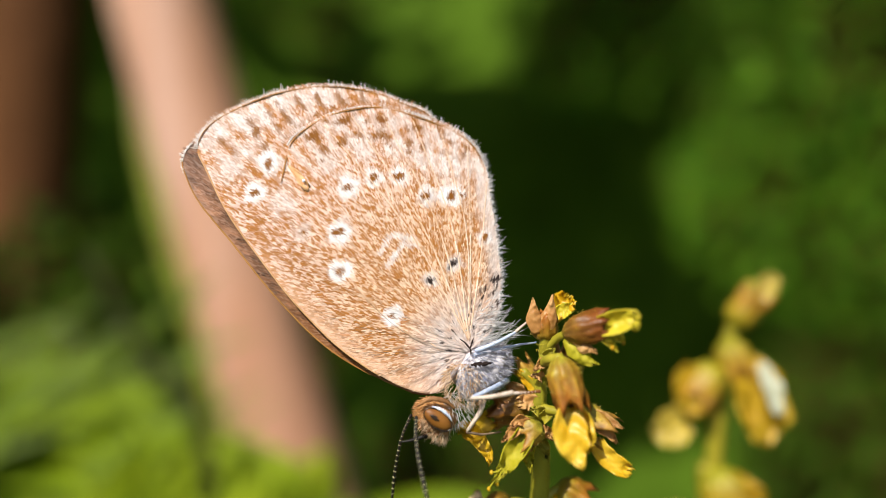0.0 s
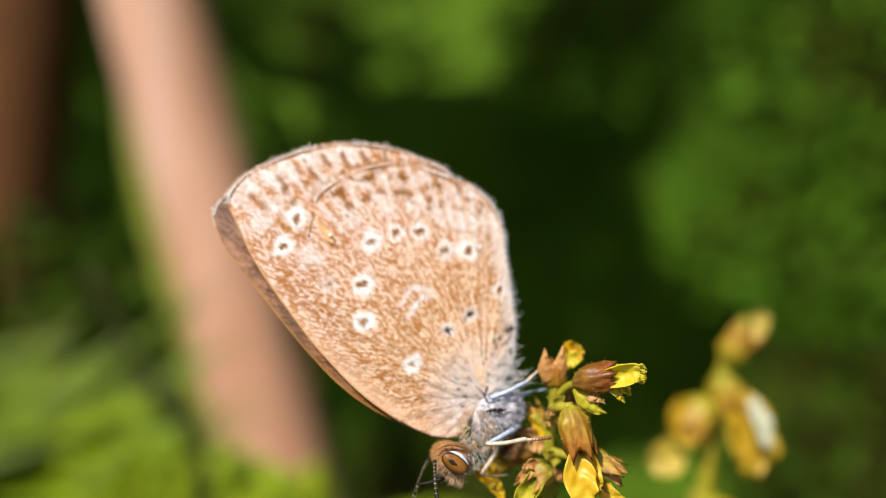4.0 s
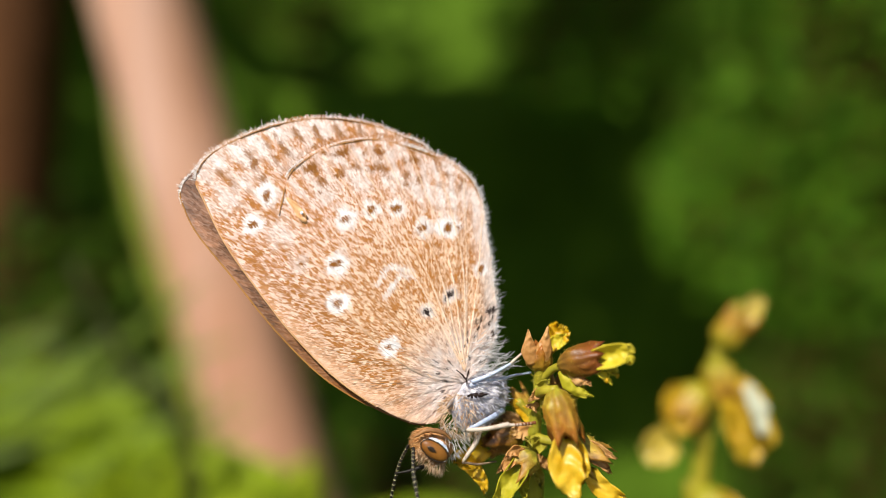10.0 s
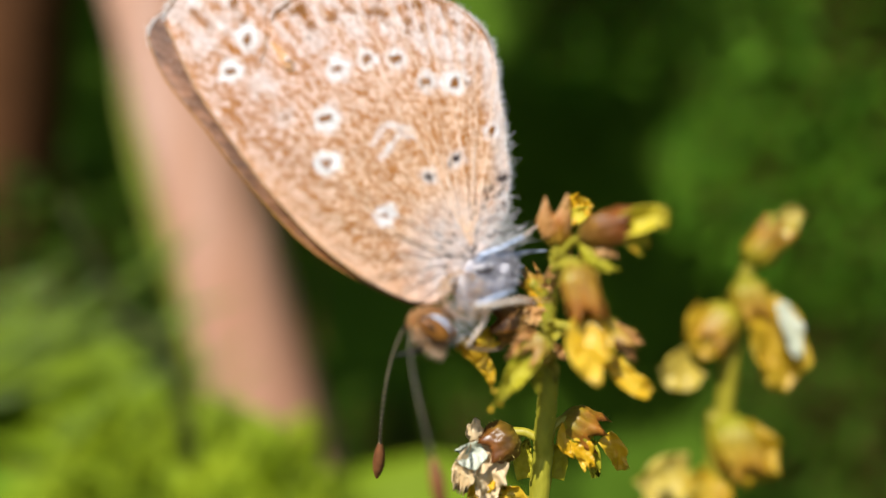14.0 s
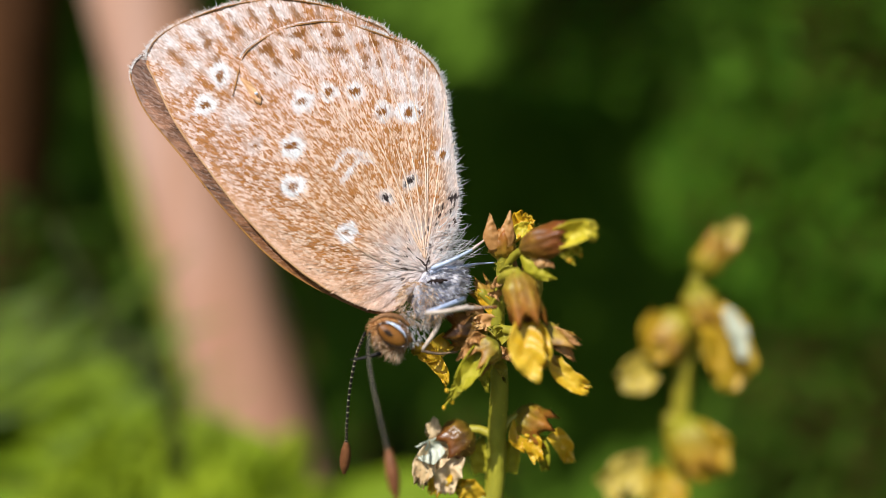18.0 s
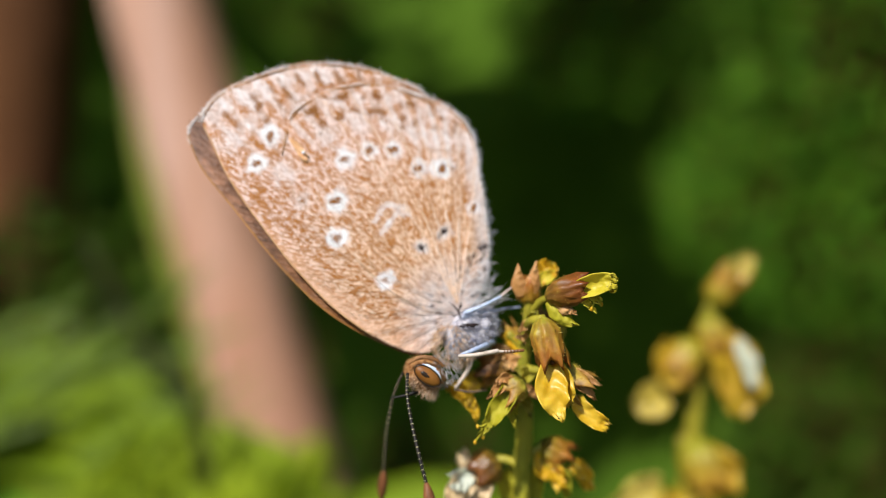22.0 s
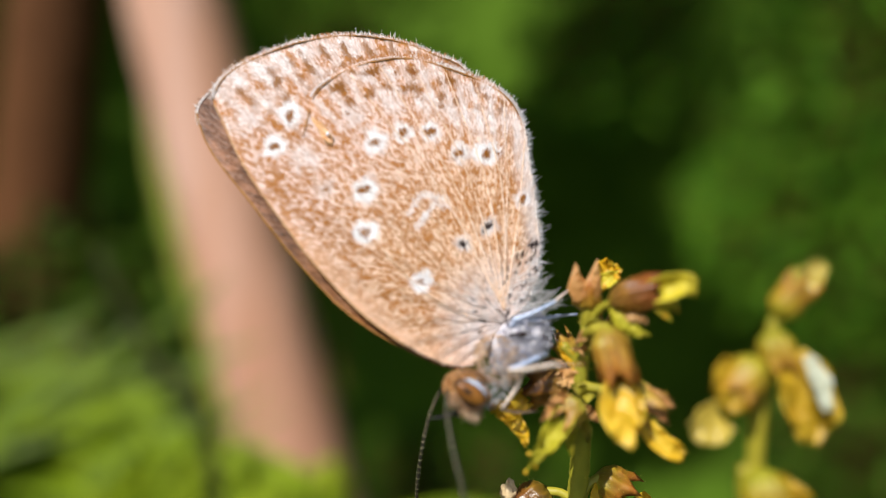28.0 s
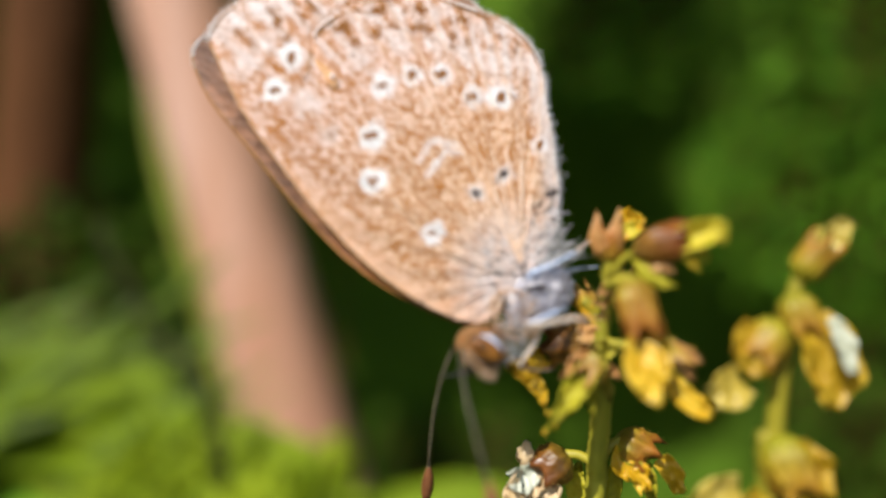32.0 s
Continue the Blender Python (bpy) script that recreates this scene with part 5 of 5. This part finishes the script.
# lower pair of flowers
stalk([(3.87, 30.50, -9.82), (3.20, 30.60, -9.50), (2.61, 30.70, -9.53)], [0.2, 0.17, 0.22], spike)
calyx((2.86, 30.80, -9.48), (1.62, 30.60, -10.38), 0.78, spike, M_POD, 76, 5, 0.22, "glossy brown round calyx low on the stem")
petal([(2.03, 30.50, -10.07), (1.37, 30.30, -10.37), (0.90, 30.20, -10.88), (0.72, 30.20, -11.63)], [0.4, 0.55, 0.5, 0.2], spike, M_CREAMPETAL, 77, curl=0.5, ruffle=0.5, ragged=0.3, label="faded whitish petal")
petal([(1.90, 30.60, -10.57), (1.54, 30.50, -11.25), (1.24, 30.50, -12.08)], [0.4, 0.55, 0.2], spike, M_PETAL, 78, curl=0.5, ruffle=0.4)
part("pale_bud", blob(Geo(), (1.26, 30.60, -9.58), np.eye(3), (0.30, 0.28, 0.42), 0.7, 12, 16, 1.6), M_CREAMPETAL, spike, "whitish round bud")
stalk([(3.92, 30.50, -10.06), (4.26, 30.60, -9.26), (4.80, 30.80, -8.99)], [0.2, 0.17, 0.22], spike)
calyx((4.65, 30.90, -8.92), (6.19, 30.80, -9.77), 0.72, spike, M_CALYX, 79, 5, 0.35, "red-brown calyx low on the stem")
petal([(4.92, 30.60, -9.25), (4.75, 30.40, -9.79), (5.06, 30.40, -10.21)], [0.4, 0.42, 0.15], spike, M_PETAL, 80, curl=0.5)
petal([(6.19, 30.80, -9.65), (6.60, 30.70, -10.14), (6.88, 30.70, -10.85)], [0.32, 0.38, 0.22], spike, M_PETAL, 81, curl=0.7)
petal([(5.59, 30.80, -9.89), (5.74, 30.70, -10.46), (5.89, 30.70, -11.17)], [0.26, 0.3, 0.14], spike, M_GREENPETAL, 82, curl=0.7)
petal([(2.17, 30.40, -10.39), (1.84, 30.30, -11.07), (1.71, 30.30, -12.01)], [0.4, 0.62, 0.3], spike, M_CREAMPETAL, 86, curl=0.5, ruffle=0.5)
petal([(1.56, 30.30, -10.02), (1.13, 30.20, -10.27), (0.64, 30.10, -10.25)], [0.3, 0.5, 0.3], spike, M_WHITEPETAL_GLOSS, 87, curl=0.6, ruffle=0.5)
petal([(4.54, 30.60, -9.09), (5.04, 30.30, -9.25), (5.53, 30.30, -9.76)], [0.4, 0.55, 0.3], spike, M_GREENPETAL, 88, curl=-0.5, ruffle=0.3)
petal([(5.07, 30.50, -9.58), (5.28, 30.30, -9.99), (5.54, 30.30, -10.69)], [0.3, 0.4, 0.2], spike, M_PETAL, 89, curl=0.5, ruffle=0.4)
petal([(3.12, 30.90, -12.56), (2.62, 30.70, -12.02), (2.19, 30.60, -11.80)], [0.4, 0.55, 0.2], spike, M_PETAL, 83, curl=0.5)
petal([(3.26, 31.20, -11.46), (3.18, 31.20, -10.74), (3.32, 31.20, -10.01)], [0.3, 0.4, 0.1], spike, M_GREENPETAL, 84, curl=0.5)
petal([(4.46, 31.20, -11.45), (4.58, 31.20, -10.49), (4.72, 31.20, -9.76)], [0.3, 0.35, 0.1], spike, M_GREENPETAL, 85, curl=0.5)

# ---- second spike, out of focus ----
spike2 = thing("flower_spike", (22.0, 46.0, -LIFT), "second flower spike with yellow flowers, out of focus", "flower")
part("stem", tube(Geo(), [(18.00, 42.95, -0.86), (16.72, 43.47, -4.21), (16.25, 43.99, -8.65), (16.10, 44.50, -12.51), (16.13, 45.02, -16.80), (21, 44.6, -60), (22, 46, -LIFT - 1)], [0.3, 0.4, 0.5, 0.5, 0.55, 0.7, 1.0], 10, 80, 0.05), M_STEM, spike2)
calyx((16.80, 43.26, -3.53), (18.36, 42.64, -1.03), 0.9, spike2, M_OCHRECALYX, 91, 5, 0.3)
petal([(17.92, 42.75, -2.02), (18.44, 42.43, -1.03), (19.00, 42.23, -0.38)], [0.5, 0.65, 0.4], spike2, M_PALEPETAL, 92)
calyx((16.55, 43.47, -4.21), (17.40, 43.06, -6.84), 1.0, spike2, M_OCHRECALYX, 93, 5, 0.3)
petal([(17.15, 42.85, -5.50), (17.74, 42.43, -6.92), (18.05, 42.23, -8.69), (18.12, 42.23, -10.15)], [0.9, 1.5, 1.4, 0.5], spike2, M_OCHRE, 94)
# the ochre petal's gloss highlight, laid over it as a white sheet
petal([(17.65, 41.4, -5.4), (18.2, 41.2, -6.7), (18.55, 41.1, -8.2)], [0.3, 0.55, 0.25], spike2, M_WHITEPETAL_GLOSS, 95)
calyx((16.13, 43.68, -5.74), (14.32, 43.26, -8.22), 1.15, spike2, M_OCHRECALYX, 96, 5, 0.2)
petal([(14.65, 43.26, -5.88), (14.18, 42.85, -7.16), (14.45, 42.64, -8.62)], [0.8, 1.2, 0.5], spike2, M_OCHRE, 97)
petal([(13.83, 43.26, -8.89), (12.88, 42.85, -9.42), (12.00, 42.64, -9.78)], [0.9, 1.1, 0.6], spike2, M_PALEPETAL, 98)
calyx((15.96, 44.09, -12.08), (17.34, 43.68, -15.33), 1.4, spike2, M_OCHRECALYX, 99, 5, 0.2)
petal([(16.24, 43.47, -12.60), (17.01, 43.26, -13.87), (17.43, 43.06, -15.47)], [1.0, 1.6, 0.8], spike2, M_OCHRE, 100)
petal([(14.03, 43.88, -15.08), (12.58, 43.47, -15.46), (11.19, 43.26, -16.24)], [1.0, 1.3, 0.8], spike2, M_PALEPETAL, 101)
petal([(15.39, 43.88, -15.41), (14.75, 43.47, -16.29), (14.52, 43.26, -17.88)], [1.0, 1.3, 0.8], spike2, M_OCHRE, 102)


def motions():
    """The flower, the canes and the butterfly keep still; only the camera sways."""


motions()
